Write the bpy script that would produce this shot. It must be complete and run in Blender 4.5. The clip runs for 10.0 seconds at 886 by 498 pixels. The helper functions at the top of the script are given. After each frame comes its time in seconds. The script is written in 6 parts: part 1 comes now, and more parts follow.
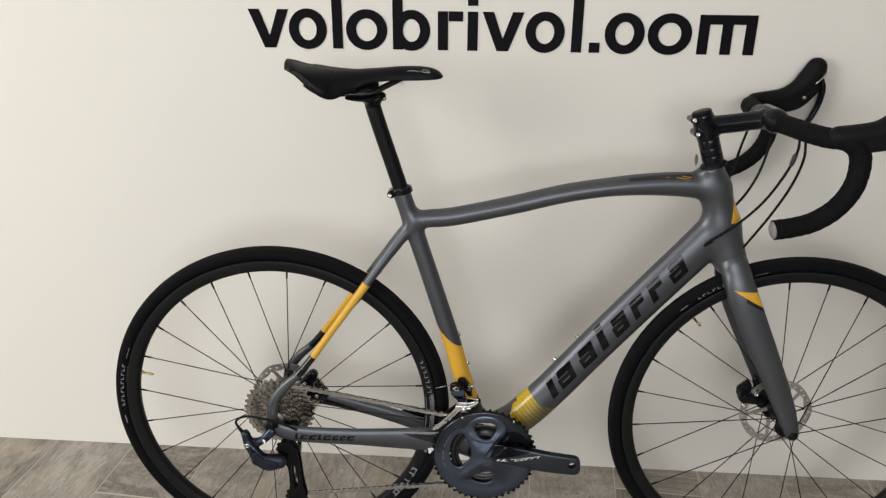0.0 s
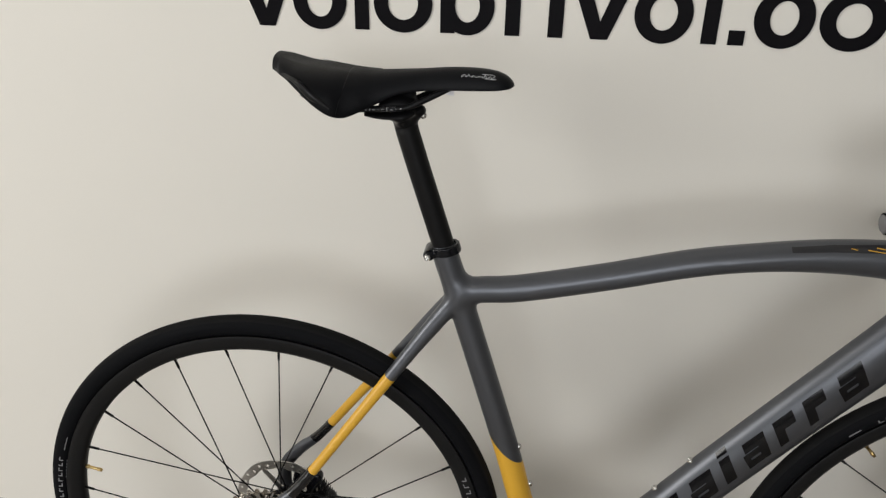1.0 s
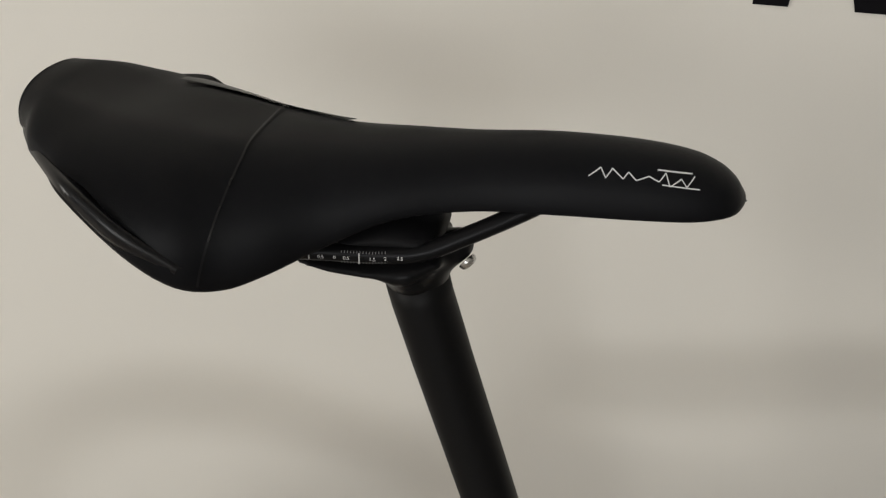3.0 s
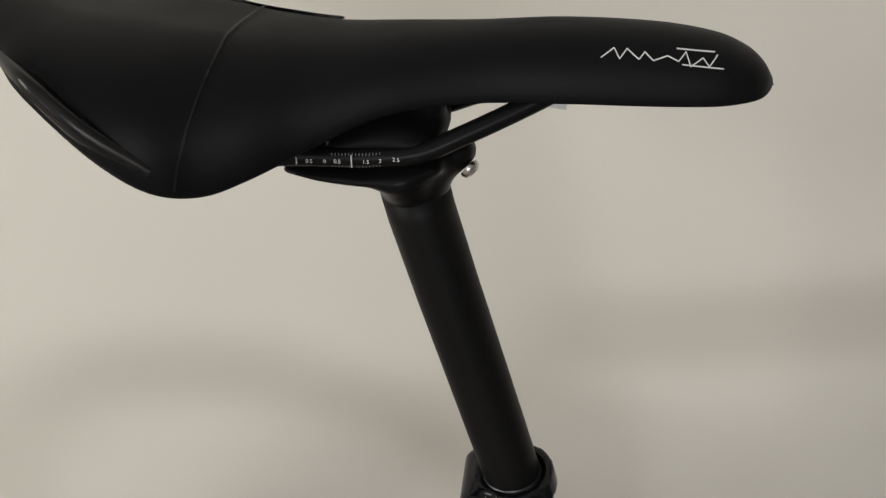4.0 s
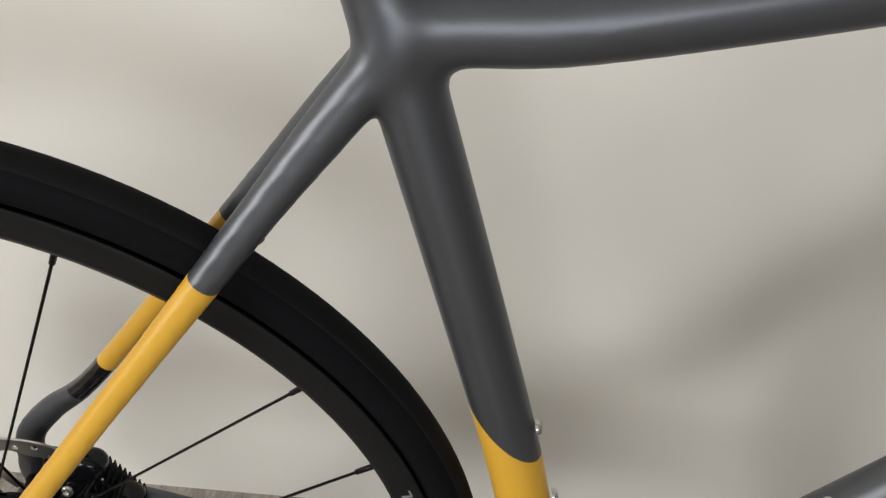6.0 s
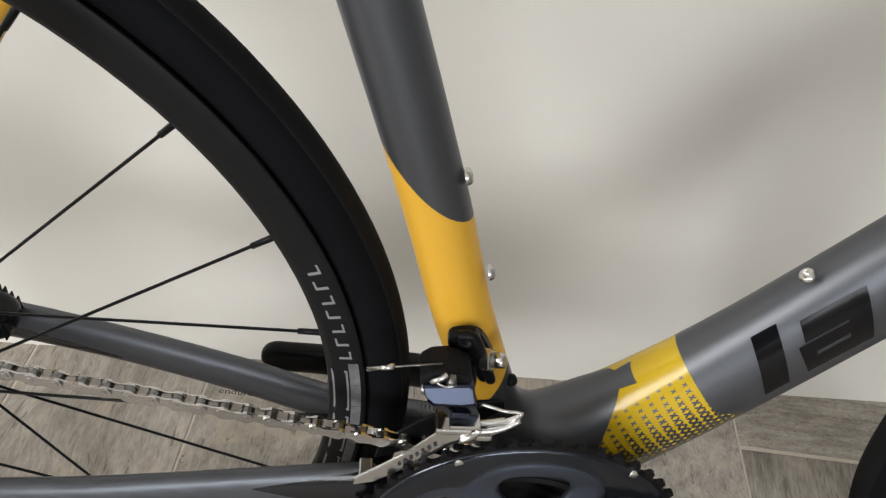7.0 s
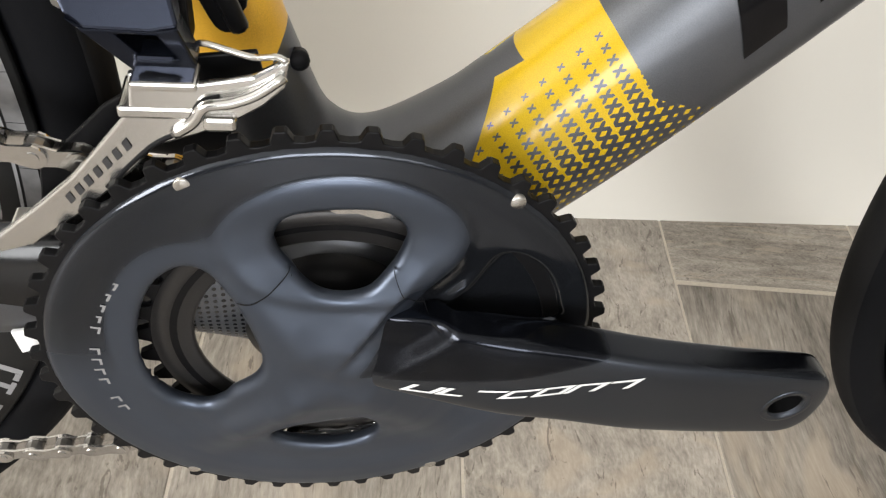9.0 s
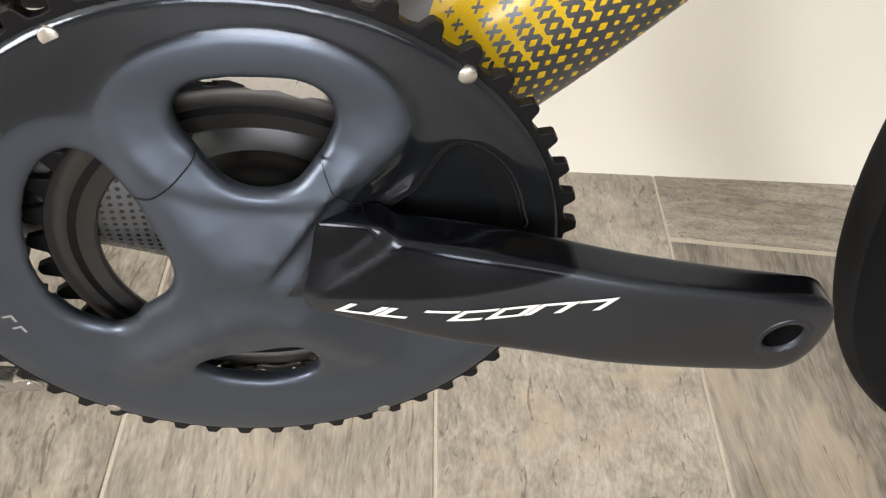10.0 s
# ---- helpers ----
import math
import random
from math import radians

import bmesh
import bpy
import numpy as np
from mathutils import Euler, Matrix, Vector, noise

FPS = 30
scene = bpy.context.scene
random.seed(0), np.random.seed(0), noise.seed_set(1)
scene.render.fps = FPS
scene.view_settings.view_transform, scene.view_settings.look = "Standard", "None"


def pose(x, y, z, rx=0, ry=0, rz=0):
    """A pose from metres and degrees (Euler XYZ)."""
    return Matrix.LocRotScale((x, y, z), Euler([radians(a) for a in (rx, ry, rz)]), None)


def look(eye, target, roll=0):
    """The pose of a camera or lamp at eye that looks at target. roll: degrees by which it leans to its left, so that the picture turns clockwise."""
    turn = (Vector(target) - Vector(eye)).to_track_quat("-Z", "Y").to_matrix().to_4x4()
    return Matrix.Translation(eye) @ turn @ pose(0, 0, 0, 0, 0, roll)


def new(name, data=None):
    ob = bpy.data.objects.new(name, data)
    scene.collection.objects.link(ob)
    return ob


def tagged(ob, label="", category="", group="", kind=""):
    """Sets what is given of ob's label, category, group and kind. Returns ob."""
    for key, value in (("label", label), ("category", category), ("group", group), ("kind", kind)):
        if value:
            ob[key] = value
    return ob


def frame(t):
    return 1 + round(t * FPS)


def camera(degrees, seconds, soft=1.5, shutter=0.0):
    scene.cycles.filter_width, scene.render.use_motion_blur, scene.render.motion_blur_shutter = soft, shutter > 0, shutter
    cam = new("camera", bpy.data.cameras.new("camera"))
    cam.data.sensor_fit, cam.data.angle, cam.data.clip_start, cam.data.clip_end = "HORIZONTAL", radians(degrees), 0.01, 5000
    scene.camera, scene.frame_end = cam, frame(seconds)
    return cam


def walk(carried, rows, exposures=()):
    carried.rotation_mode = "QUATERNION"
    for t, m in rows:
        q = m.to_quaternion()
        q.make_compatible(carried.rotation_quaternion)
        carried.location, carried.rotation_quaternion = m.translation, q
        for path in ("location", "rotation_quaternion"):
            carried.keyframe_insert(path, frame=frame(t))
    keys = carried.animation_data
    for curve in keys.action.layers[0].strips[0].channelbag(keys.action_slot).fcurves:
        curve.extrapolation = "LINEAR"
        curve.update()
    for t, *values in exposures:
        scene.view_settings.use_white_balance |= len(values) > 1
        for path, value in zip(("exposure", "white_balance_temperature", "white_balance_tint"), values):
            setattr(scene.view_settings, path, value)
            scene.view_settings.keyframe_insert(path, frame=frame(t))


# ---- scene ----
# ---- camera and walk ----
cam = camera(60.0, 10.0, soft=1.3)
PATH = [
    (0, (0.4106, -1.5682, 1.2390), (0.3494, -0.6494, 0.8489), 0.37),
    (0.5, (0.4066, -1.3197, 1.2346), (0.3211, -0.4073, 0.8343), 1.49),
    (1, (0.3511, -1.0895, 1.2136), (0.2382, -0.2012, 0.7684), 1.06),
    (1.5, (0.2771, -0.8638, 1.2065), (0.1775, 0.0021, 0.7164), 1.10),
    (2, (0.2744, -0.6529, 1.1859), (0.1818, 0.1949, 0.6638), 2.59),
    (2.5, (0.2597, -0.5374, 1.1489), (0.1358, 0.2865, 0.5958), 2.18),
    (2.7, (0.2552, -0.5161, 1.1371), (0.1196, 0.3136, 0.5955), 2.19),
    (3.8, (0.238, -0.470, 1.132), (0.014, 1.080, -0.112), 1.7),
    (4, (0.248, -0.491, 1.095), (-0.009, 1.136, -0.039), 0.7),
    (4.5, (0.2775, -0.5861, 1.0206), (0.1289, 0.2696, 0.5249), 1.03),
    (5, (0.2859, -0.6056, 0.9444), (0.1892, 0.2572, 0.4481), 1.85),
    (5.2, (0.2777, -0.5875, 0.9361), (0.2249, 0.2474, 0.3883), 2.48),
    (6.3, (0.306, -0.546, 0.822), (0.309, 0.986, -0.464), 5.0),
    (6.5, (0.316, -0.546, 0.794), (0.328, 0.953, -0.529), 5.0),
    (7, (0.327, -0.548, 0.736), (0.435, 0.883, -0.657), 7.4),
    (7.5, (0.341, -0.546, 0.691), (0.498, 0.808, -0.773), 9.2),
    (8, (0.361, -0.542, 0.646), (0.543, 0.747, -0.872), 9.8),
    (8.5, (0.38, -0.519, 0.595), (0.622, 0.757, -0.926), 10.7),
    (9, (0.408, -0.488, 0.519), (0.715, 0.799, -0.981), 11.3),
    (9.5, (0.426, -0.477, 0.477), (0.757, 0.789, -1.035), 12.2),
    (10, (0.432, -0.484, 0.475), (0.74, 0.768, -1.054), 12.3),
]
EXPOSURES = [(0, -0.12, 6450, 10), (1, -0.31, 6450, 10), (1.5, -0.36, 6600, 10), (2.5, -0.53, 6650, 10), (4, -0.46, 6650, 10), (5, -0.36, 6550, 10), (6.5, 0.07, 6400, 10), (7, 0.24, 6350, 10), (8, 0.52, 6350, 10), (9, 0.83, 6550, 10), (10, 1.04, 6800, 10)]
walk(cam, [(t, look(eye, target, roll)) for t, eye, target, roll in PATH], EXPOSURES)

# ---- world and lights ----
world = bpy.data.worlds.new("World")
scene.world = world
world.use_nodes = True
bg = world.node_tree.nodes["Background"]
bg.inputs["Color"].default_value = (0.9, 0.92, 1.0, 1)
bg.inputs["Strength"].default_value = 0.12
scene.view_settings.exposure = 0.0


def area_lamp(name, eye, target, sx, sy, watts, color):
    data = bpy.data.lights.new(name, "AREA")
    data.shape, data.size, data.size_y, data.energy, data.color = "RECTANGLE", sx, sy, watts, color
    ob = new(name, data)
    ob.matrix_world = look(eye, target)
    return ob


area_lamp("shop_door_light", (0.36, -4.7, 1.65), (0.1, 0, 0.7), 1.9, 1.5, 62, (0.97, 0.99, 1.0))
area_lamp("window_light", (1.9, -4.6, 2.0), (0.1, 0, 0.7), 1.6, 1.3, 12, (1.0, 0.975, 0.92))
area_lamp("shop_window_light", (-3.0, -2.6, 1.7), (0.0, 0, 0.7), 1.8, 1.6, 100, (1.0, 0.98, 0.935))

# ---- materials ----
def nodes_of(name):
    m = bpy.data.materials.new(name)
    m.use_nodes = True
    nt = m.node_tree
    return m, nt, nt.nodes["Principled BSDF"]


def node(nt, kind, **values):
    n = nt.nodes.new(kind)
    for k, v in values.items():
        if k in n.inputs:
            n.inputs[k].default_value = v
        else:
            n.inputs[k.replace("_", " ")].default_value = v
    return n


def pbr(name, color, rough=0.5, metal=0.0, grain=200.0, vary=0.08, bump=0.05, blotch=12.0, coat=0.0, spec=0.5):
    """A surface with two scales of variation in tone and gloss, and fine relief."""
    m, nt, b = nodes_of(name)
    tc = nt.nodes.new("ShaderNodeTexCoord")
    fine = node(nt, "ShaderNodeTexNoise", Scale=grain, Detail=3.0)
    wide = node(nt, "ShaderNodeTexNoise", Scale=blotch, Detail=4.0)
    nt.links.new(tc.outputs["Object"], fine.inputs["Vector"])
    nt.links.new(tc.outputs["Object"], wide.inputs["Vector"])
    add = nt.nodes.new("ShaderNodeMath")
    add.operation = "ADD"
    nt.links.new(fine.outputs["Fac"], add.inputs[0])
    nt.links.new(wide.outputs["Fac"], add.inputs[1])
    ramp = nt.nodes.new("ShaderNodeMapRange")
    ramp.inputs["From Min"].default_value, ramp.inputs["From Max"].default_value = 0.6, 1.4
    ramp.inputs["To Min"].default_value, ramp.inputs["To Max"].default_value = 1 - vary, 1 + vary
    nt.links.new(add.outputs[0], ramp.inputs["Value"])
    mul = nt.nodes.new("ShaderNodeVectorMath")
    mul.operation = "SCALE"
    mul.inputs[0].default_value = color
    nt.links.new(ramp.outputs[0], mul.inputs["Scale"])
    nt.links.new(mul.outputs[0], b.inputs["Base Color"])
    rr = nt.nodes.new("ShaderNodeMapRange")
    rr.inputs["From Min"].default_value, rr.inputs["From Max"].default_value = 0.3, 0.7
    rr.inputs["To Min"].default_value, rr.inputs["To Max"].default_value = max(rough - 0.06, 0.02), min(rough + 0.06, 1)
    nt.links.new(wide.outputs["Fac"], rr.inputs["Value"])
    nt.links.new(rr.outputs[0], b.inputs["Roughness"])
    b.inputs["Metallic"].default_value = metal
    b.inputs["Coat Weight"].default_value = coat
    b.inputs["Coat Roughness"].default_value = 0.08
    b.inputs["Specular IOR Level"].default_value = spec
    if bump:
        bp = node(nt, "ShaderNodeBump", Strength=bump, Distance=0.0005)
        nt.links.new(fine.outputs["Fac"], bp.inputs["Height"])
        nt.links.new(bp.outputs[0], b.inputs["Normal"])
    return m


# ---- building helpers ----
def mesh_from(name, verts, faces, smooth=True):
    me = bpy.data.meshes.new(name)
    me.from_pydata([tuple(map(float, v)) for v in verts], [], [tuple(map(int, f)) for f in faces])
    if smooth:
        me.shade_smooth()
    me.update()
    return me


def to_mesh(name, bm, smooth=False):
    bmesh.ops.recalc_face_normals(bm, faces=bm.faces)
    me = bpy.data.meshes.new(name)
    bm.to_mesh(me)
    bm.free()
    if smooth:
        me.shade_smooth()
    return me


def part(name, shape, material, parent, label="", smooth=False):
    """A bmesh or mesh as one mesh object under a thing or a part."""
    me = to_mesh(name, shape, smooth) if isinstance(shape, bmesh.types.BMesh) else shape
    ob = new(name, me)
    if material and not me.materials:
        me.materials.append(material)
    ob.parent = parent
    return tagged(ob, label) if label else ob


def place_at(ob, m):
    ob.matrix_basis = m
    return ob


def box(bm, x0, x1, y0, y1, z0, z1, bevel=0.0, seg=2):
    r = bmesh.ops.create_cube(bm, size=1)["verts"]
    bmesh.ops.scale(bm, vec=(x1 - x0, y1 - y0, z1 - z0), verts=r)
    bmesh.ops.translate(bm, vec=((x0 + x1) / 2, (y0 + y1) / 2, (z0 + z1) / 2), verts=r)
    if bevel:
        es = list({e for v in r for e in v.link_edges})
        bmesh.ops.bevel(bm, geom=es, offset=bevel, segments=seg, affect="EDGES", profile=0.5)
    return bm


def lathe(profile, seg=48, center=(0, 0, 0), arc=None):
    """Turns (radius, v) pairs about the lateral axis through center; closed rings."""
    verts, faces = [], []
    n = len(profile)
    for k in range(seg):
        a = 2 * math.pi * k / seg
        for r, v in profile:
            verts.append((center[0] + r * math.cos(a), center[1] + v, center[2] + r * math.sin(a)))
    for k in range(seg):
        for j in range(n - 1):
            a, b = k * n + j, ((k + 1) % seg) * n + j
            faces.append((a, b, b + 1, a + 1))
    return verts, faces


def lathe_mesh(name, profile, seg=48, center=(0, 0, 0), smooth=True):
    v, f = lathe(profile, seg, center)
    me = mesh_from(name, v, f, smooth)
    bm = bmesh.new()
    bm.from_mesh(me)
    bmesh.ops.remove_doubles(bm, verts=bm.verts, dist=1e-6)
    bmesh.ops.recalc_face_normals(bm, faces=bm.faces)
    bm.to_mesh(me)
    bm.free()
    return me


def spline(pts, n):
    """Catmull-Rom through rows of numbers, n steps a span."""
    p = np.array(pts, float)
    p = np.vstack([2 * p[0] - p[1], p, 2 * p[-1] - p[-2]])
    out = []
    for i in range(1, len(p) - 2):
        for k in range(n):
            t = k / n
            a, b, c, d = p[i - 1], p[i], p[i + 1], p[i + 2]
            out.append(0.5 * (2 * b + (c - a) * t + (2 * a - 5 * b + 4 * c - d) * t * t + (3 * b - a - 3 * c + d) * t ** 3))
    out.append(p[-2])
    return np.array(out)


def sweep_mesh(name, path, radius, seg=12, smooth=True, squash=1.0):
    """A round tube along points; radius a number or one for each point; closed ends."""
    p = np.array(path, float)
    rad = np.full(len(p), radius) if np.isscalar(radius) else np.array(radius, float)
    tang = np.gradient(p, axis=0)
    tang /= np.linalg.norm(tang, axis=1)[:, None]
    up = np.array([0.0, 1.0, 0.0]) if abs(tang[0][1]) < 0.9 else np.array([1.0, 0, 0])
    verts, faces = [], []
    for i in range(len(p)):
        up = up - tang[i] * (up @ tang[i])
        up = up / np.linalg.norm(up)
        side = np.cross(tang[i], up)
        for k in range(seg):
            a = 2 * math.pi * k / seg
            verts.append(p[i] + rad[i] * (math.cos(a) * up * squash + math.sin(a) * side))
    for i in range(len(p) - 1):
        for k in range(seg):
            a, b = i * seg + k, i * seg + (k + 1) % seg
            faces.append((a, b, b + seg, a + seg))
    faces.append(tuple(range(seg))[::-1])
    faces.append(tuple(range((len(p) - 1) * seg, len(p) * seg)))
    return mesh_from(name, verts, faces, smooth)


def plate_mesh(name, loops, v0, v1, bevel=0.0, smooth=False):
    """A flat plate in the bike's plane: an outline and holes as loops of (u, w), from v0 to v1."""
    bm = bmesh.new()
    for loop in loops:
        vs = [bm.verts.new((u, v0, w)) for u, w in loop]
        for i in range(len(vs)):
            bm.edges.new((vs[i], vs[(i + 1) % len(vs)]))
    bmesh.ops.triangle_fill(bm, edges=bm.edges[:], use_beauty=True, use_dissolve=False)
    fs = bm.faces[:]
    ex = bmesh.ops.extrude_face_region(bm, geom=fs)
    bmesh.ops.translate(bm, vec=(0, v1 - v0, 0), verts=[g for g in ex["geom"] if isinstance(g, bmesh.types.BMVert)])
    if bevel:
        bmesh.ops.recalc_face_normals(bm, faces=bm.faces)
        es = [e for e in bm.edges if len(e.link_faces) == 2 and e.calc_face_angle(0) > 0.9]
        bmesh.ops.bevel(bm, geom=es, offset=bevel, segments=2, affect="EDGES", profile=0.5)
    return to_mesh(name, bm, smooth)


def circle(cu, cw, r, n=24, start=0.0):
    return [(cu + r * math.cos(start + 2 * math.pi * k / n), cw + r * math.sin(start + 2 * math.pi * k / n)) for k in range(n)]


# ---- solids from distance fields, for moulded shapes ----
class Field:
    """A box of cells in which tubes and blocks are blended; mesh() takes out the surface."""

    def __init__(self, lo, hi, h):
        self.lo, self.h = np.array(lo, float), h
        self.n = np.ceil((np.array(hi) - lo) / h).astype(int) + 1
        self.f = np.full(self.n, 1.0, np.float32)

    def grid(self, lo, hi):
        a = np.clip(((np.array(lo) - self.lo) / self.h).astype(int), 0, self.n - 1)
        b = np.clip(((np.array(hi) - self.lo) / self.h).astype(int) + 2, 1, self.n)
        ax = [self.lo[k] + self.h * np.arange(a[k], b[k]) for k in range(3)]
        x, y, z = np.meshgrid(*ax, indexing="ij")
        return tuple(slice(a[k], b[k]) for k in range(3)), x, y, z

    def blend(self, sl, d, k):
        f = self.f[sl]
        if k <= 0:
            self.f[sl] = np.minimum(f, d)
        else:
            h = np.clip(0.5 + 0.5 * (f - d) / k, 0, 1)
            self.f[sl] = f * (1 - h) + d * h - k * h * (1 - h)

    def carve(self, sl, d, k):
        f = self.f[sl]
        h = np.clip(0.5 - 0.5 * (f + d) / max(k, 1e-6), 0, 1)
        self.f[sl] = f * (1 - h) - d * h + k * h * (1 - h)

    def tube(self, rows, k=0.012, n=6, power=2.0):
        """rows: (u, v, w, a, b): a point of the axis, the half width in the bike's plane and the half width across."""
        q = spline(rows, n) if n else np.array(rows, float)
        best = None
        pad = q[:, 3:].max() + 2.5 * k + 2 * self.h
        sl, x, y, z = self.grid(q[:, :3].min(0) - pad, q[:, :3].max(0) + pad)
        best = np.full(x.shape, 1.0)
        for p0, p1 in zip(q, q[1:]):
            s2, *_ = self.grid(np.minimum(p0, p1)[:3] - pad, np.maximum(p0, p1)[:3] + pad)
            loc = tuple(slice(s2[i].start - sl[i].start, s2[i].stop - sl[i].start) for i in range(3))
            X, Y, Z = x[loc] - p0[0], y[loc] - p0[1], z[loc] - p0[2]
            d = p1[:3] - p0[:3]
            t = np.clip((X * d[0] + Y * d[1] + Z * d[2]) / max(d @ d, 1e-12), 0, 1)
            a, b = p0[3] + t * (p1[3] - p0[3]), p0[4] + t * (p1[4] - p0[4])
            dx, dy, dz = X - t * d[0], Y - t * d[1], Z - t * d[2]
            s = np.sqrt(dx * dx + dz * dz) / a
            e = (s ** power + (np.abs(dy) / b) ** power) ** (1 / power)
            best[loc] = np.minimum(best[loc], (e - 1) * np.minimum(a, b))
        self.blend(sl, best.astype(np.float32), k)

    def mesh(self, name, relax=2):
        f = self.f
        inside = f < 0
        n = f.shape
        s = np.zeros((n[0] - 1, n[1] - 1, n[2] - 1), np.int8)
        corners = [(i, j, k) for i in (0, 1) for j in (0, 1) for k in (0, 1)]
        cut = lambda c, A: A[c[0]:n[0] - 1 + c[0], c[1]:n[1] - 1 + c[1], c[2]:n[2] - 1 + c[2]]
        for c in corners:
            s += cut(c, inside)
        cells = np.argwhere((s > 0) & (s < 8))
        index = np.full(s.shape, -1, np.int64)
        index[tuple(cells.T)] = np.arange(len(cells))
        total, count = np.zeros((len(cells), 3)), np.zeros(len(cells))
        ci = cells.T
        for a in corners:
            for axis in range(3):
                if a[axis] == 0:
                    b = list(a)
                    b[axis] = 1
                    fa = f[ci[0] + a[0], ci[1] + a[1], ci[2] + a[2]]
                    fb = f[ci[0] + b[0], ci[1] + b[1], ci[2] + b[2]]
                    m = (fa < 0) != (fb < 0)
                    t = np.where(m, fa / np.where(m, fa - fb, 1), 0)
                    p = np.array(a, float)[None] + 0
                    p = np.repeat(p, len(cells), 0)
                    p[:, axis] += t
                    total[m] += p[m]
                    count[m] += 1
        verts = cells + total / count[:, None]
        faces = []
        for axis in range(3):
            o1, o2 = [k for k in range(3) if k != axis]
            a = inside
            nxt = np.take(inside, range(1, n[axis]), axis)
            cur = np.take(inside, range(0, n[axis] - 1), axis)
            e = np.argwhere(cur != nxt)
            e = e[(e[:, o1] > 0) & (e[:, o2] > 0) & (e[:, o1] < n[o1] - 1) & (e[:, o2] < n[o2] - 1)]
            flip = cur[tuple(e.T)]
            quad = []
            for d1, d2 in ((1, 1), (0, 1), (0, 0), (1, 0)):
                q = e.copy()
                q[:, o1] -= d1
                q[:, o2] -= d2
                quad.append(index[tuple(q.T)])
            quad = np.stack(quad, 1)
            if axis == 1:
                flip = ~flip
            quad[~flip] = quad[~flip][:, ::-1]
            faces.append(quad)
        faces = np.concatenate(faces)
        faces = faces[(faces >= 0).all(1)]
        for _ in range(relax):
            acc, cnt = np.zeros_like(verts), np.zeros(len(verts))
            for i in range(4):
                np.add.at(acc, faces[:, i], verts[faces[:, (i + 1) % 4]] + verts[faces[:, i - 1]])
                np.add.at(cnt, faces[:, i], 2)
            ok = cnt > 0
            verts[ok] = 0.5 * verts[ok] + 0.5 * acc[ok] / cnt[ok][:, None]
        verts = verts * self.h + self.lo
        me = bpy.data.meshes.new(name)
        me.vertices.add(len(verts))
        me.vertices.foreach_set("co", verts.astype(np.float32).ravel())
        me.loops.add(4 * len(faces))
        me.loops.foreach_set("vertex_index", faces.ravel().astype(np.int32))
        me.polygons.add(len(faces))
        me.polygons.foreach_set("loop_start", np.arange(0, 4 * len(faces), 4, dtype=np.int32))
        me.polygons.foreach_set("loop_total", np.full(len(faces), 4, np.int32))
        me.update(calc_edges=True)
        me.validate()
        me.shade_smooth()
        return me


# ---- the place's materials ----
class S:
    """A number in a node tree, with arithmetic."""

    def __init__(self, nt, out):
        self.nt, self.out = nt, out

    def op(self, kind, *rest):
        n = self.nt.nodes.new("ShaderNodeMath")
        n.operation = kind
        for i, v in enumerate((self, *rest)):
            if isinstance(v, S):
                self.nt.links.new(v.out, n.inputs[i])
            else:
                n.inputs[i].default_value = v
        return S(self.nt, n.outputs[0])

    def __add__(self, o): return self.op("ADD", o)
    def __sub__(self, o): return self.op("SUBTRACT", o)
    def __mul__(self, o): return self.op("MULTIPLY", o)
    def lt(self, o): return self.op("LESS_THAN", o)
    def gt(self, o): return self.op("GREATER_THAN", o)
    def ab(self): return self.op("ABSOLUTE")
    def low(self, o): return self.op("MINIMUM", o)
    def high(self, o): return self.op("MAXIMUM", o)
    def frac(self): return self.op("FRACT")


def ease(s, lo, hi):
    """A soft step from 0 at lo to 1 at hi."""
    n = s.nt.nodes.new("ShaderNodeMapRange")
    n.interpolation_type = "SMOOTHSTEP"
    flip = lo > hi
    n.inputs["From Min"].default_value, n.inputs["From Max"].default_value = (hi, lo) if flip else (lo, hi)
    n.inputs["To Min"].default_value, n.inputs["To Max"].default_value = (1.0, 0.0) if flip else (0.0, 1.0)
    s.nt.links.new(s.out, n.inputs["Value"])
    return S(s.nt, n.outputs[0])


def mix_color(nt, fac, a, b):
    n = nt.nodes.new("ShaderNodeMix")
    n.data_type = "RGBA"
    nt.links.new(fac.out, n.inputs["Factor"])
    for key, v in (("A", a), ("B", b)):
        sock = [i for i in n.inputs if i.name == key and i.type == "RGBA"][0]
        if isinstance(v, tuple):
            sock.default_value = (*v, 1)
        else:
            nt.links.new(v, sock)
    return [o for o in n.outputs if o.type == "RGBA"][0]


GREY, YELLOW, INK = (0.106, 0.111, 0.124), (0.72, 0.40, 0.038), (0.005, 0.005, 0.006)


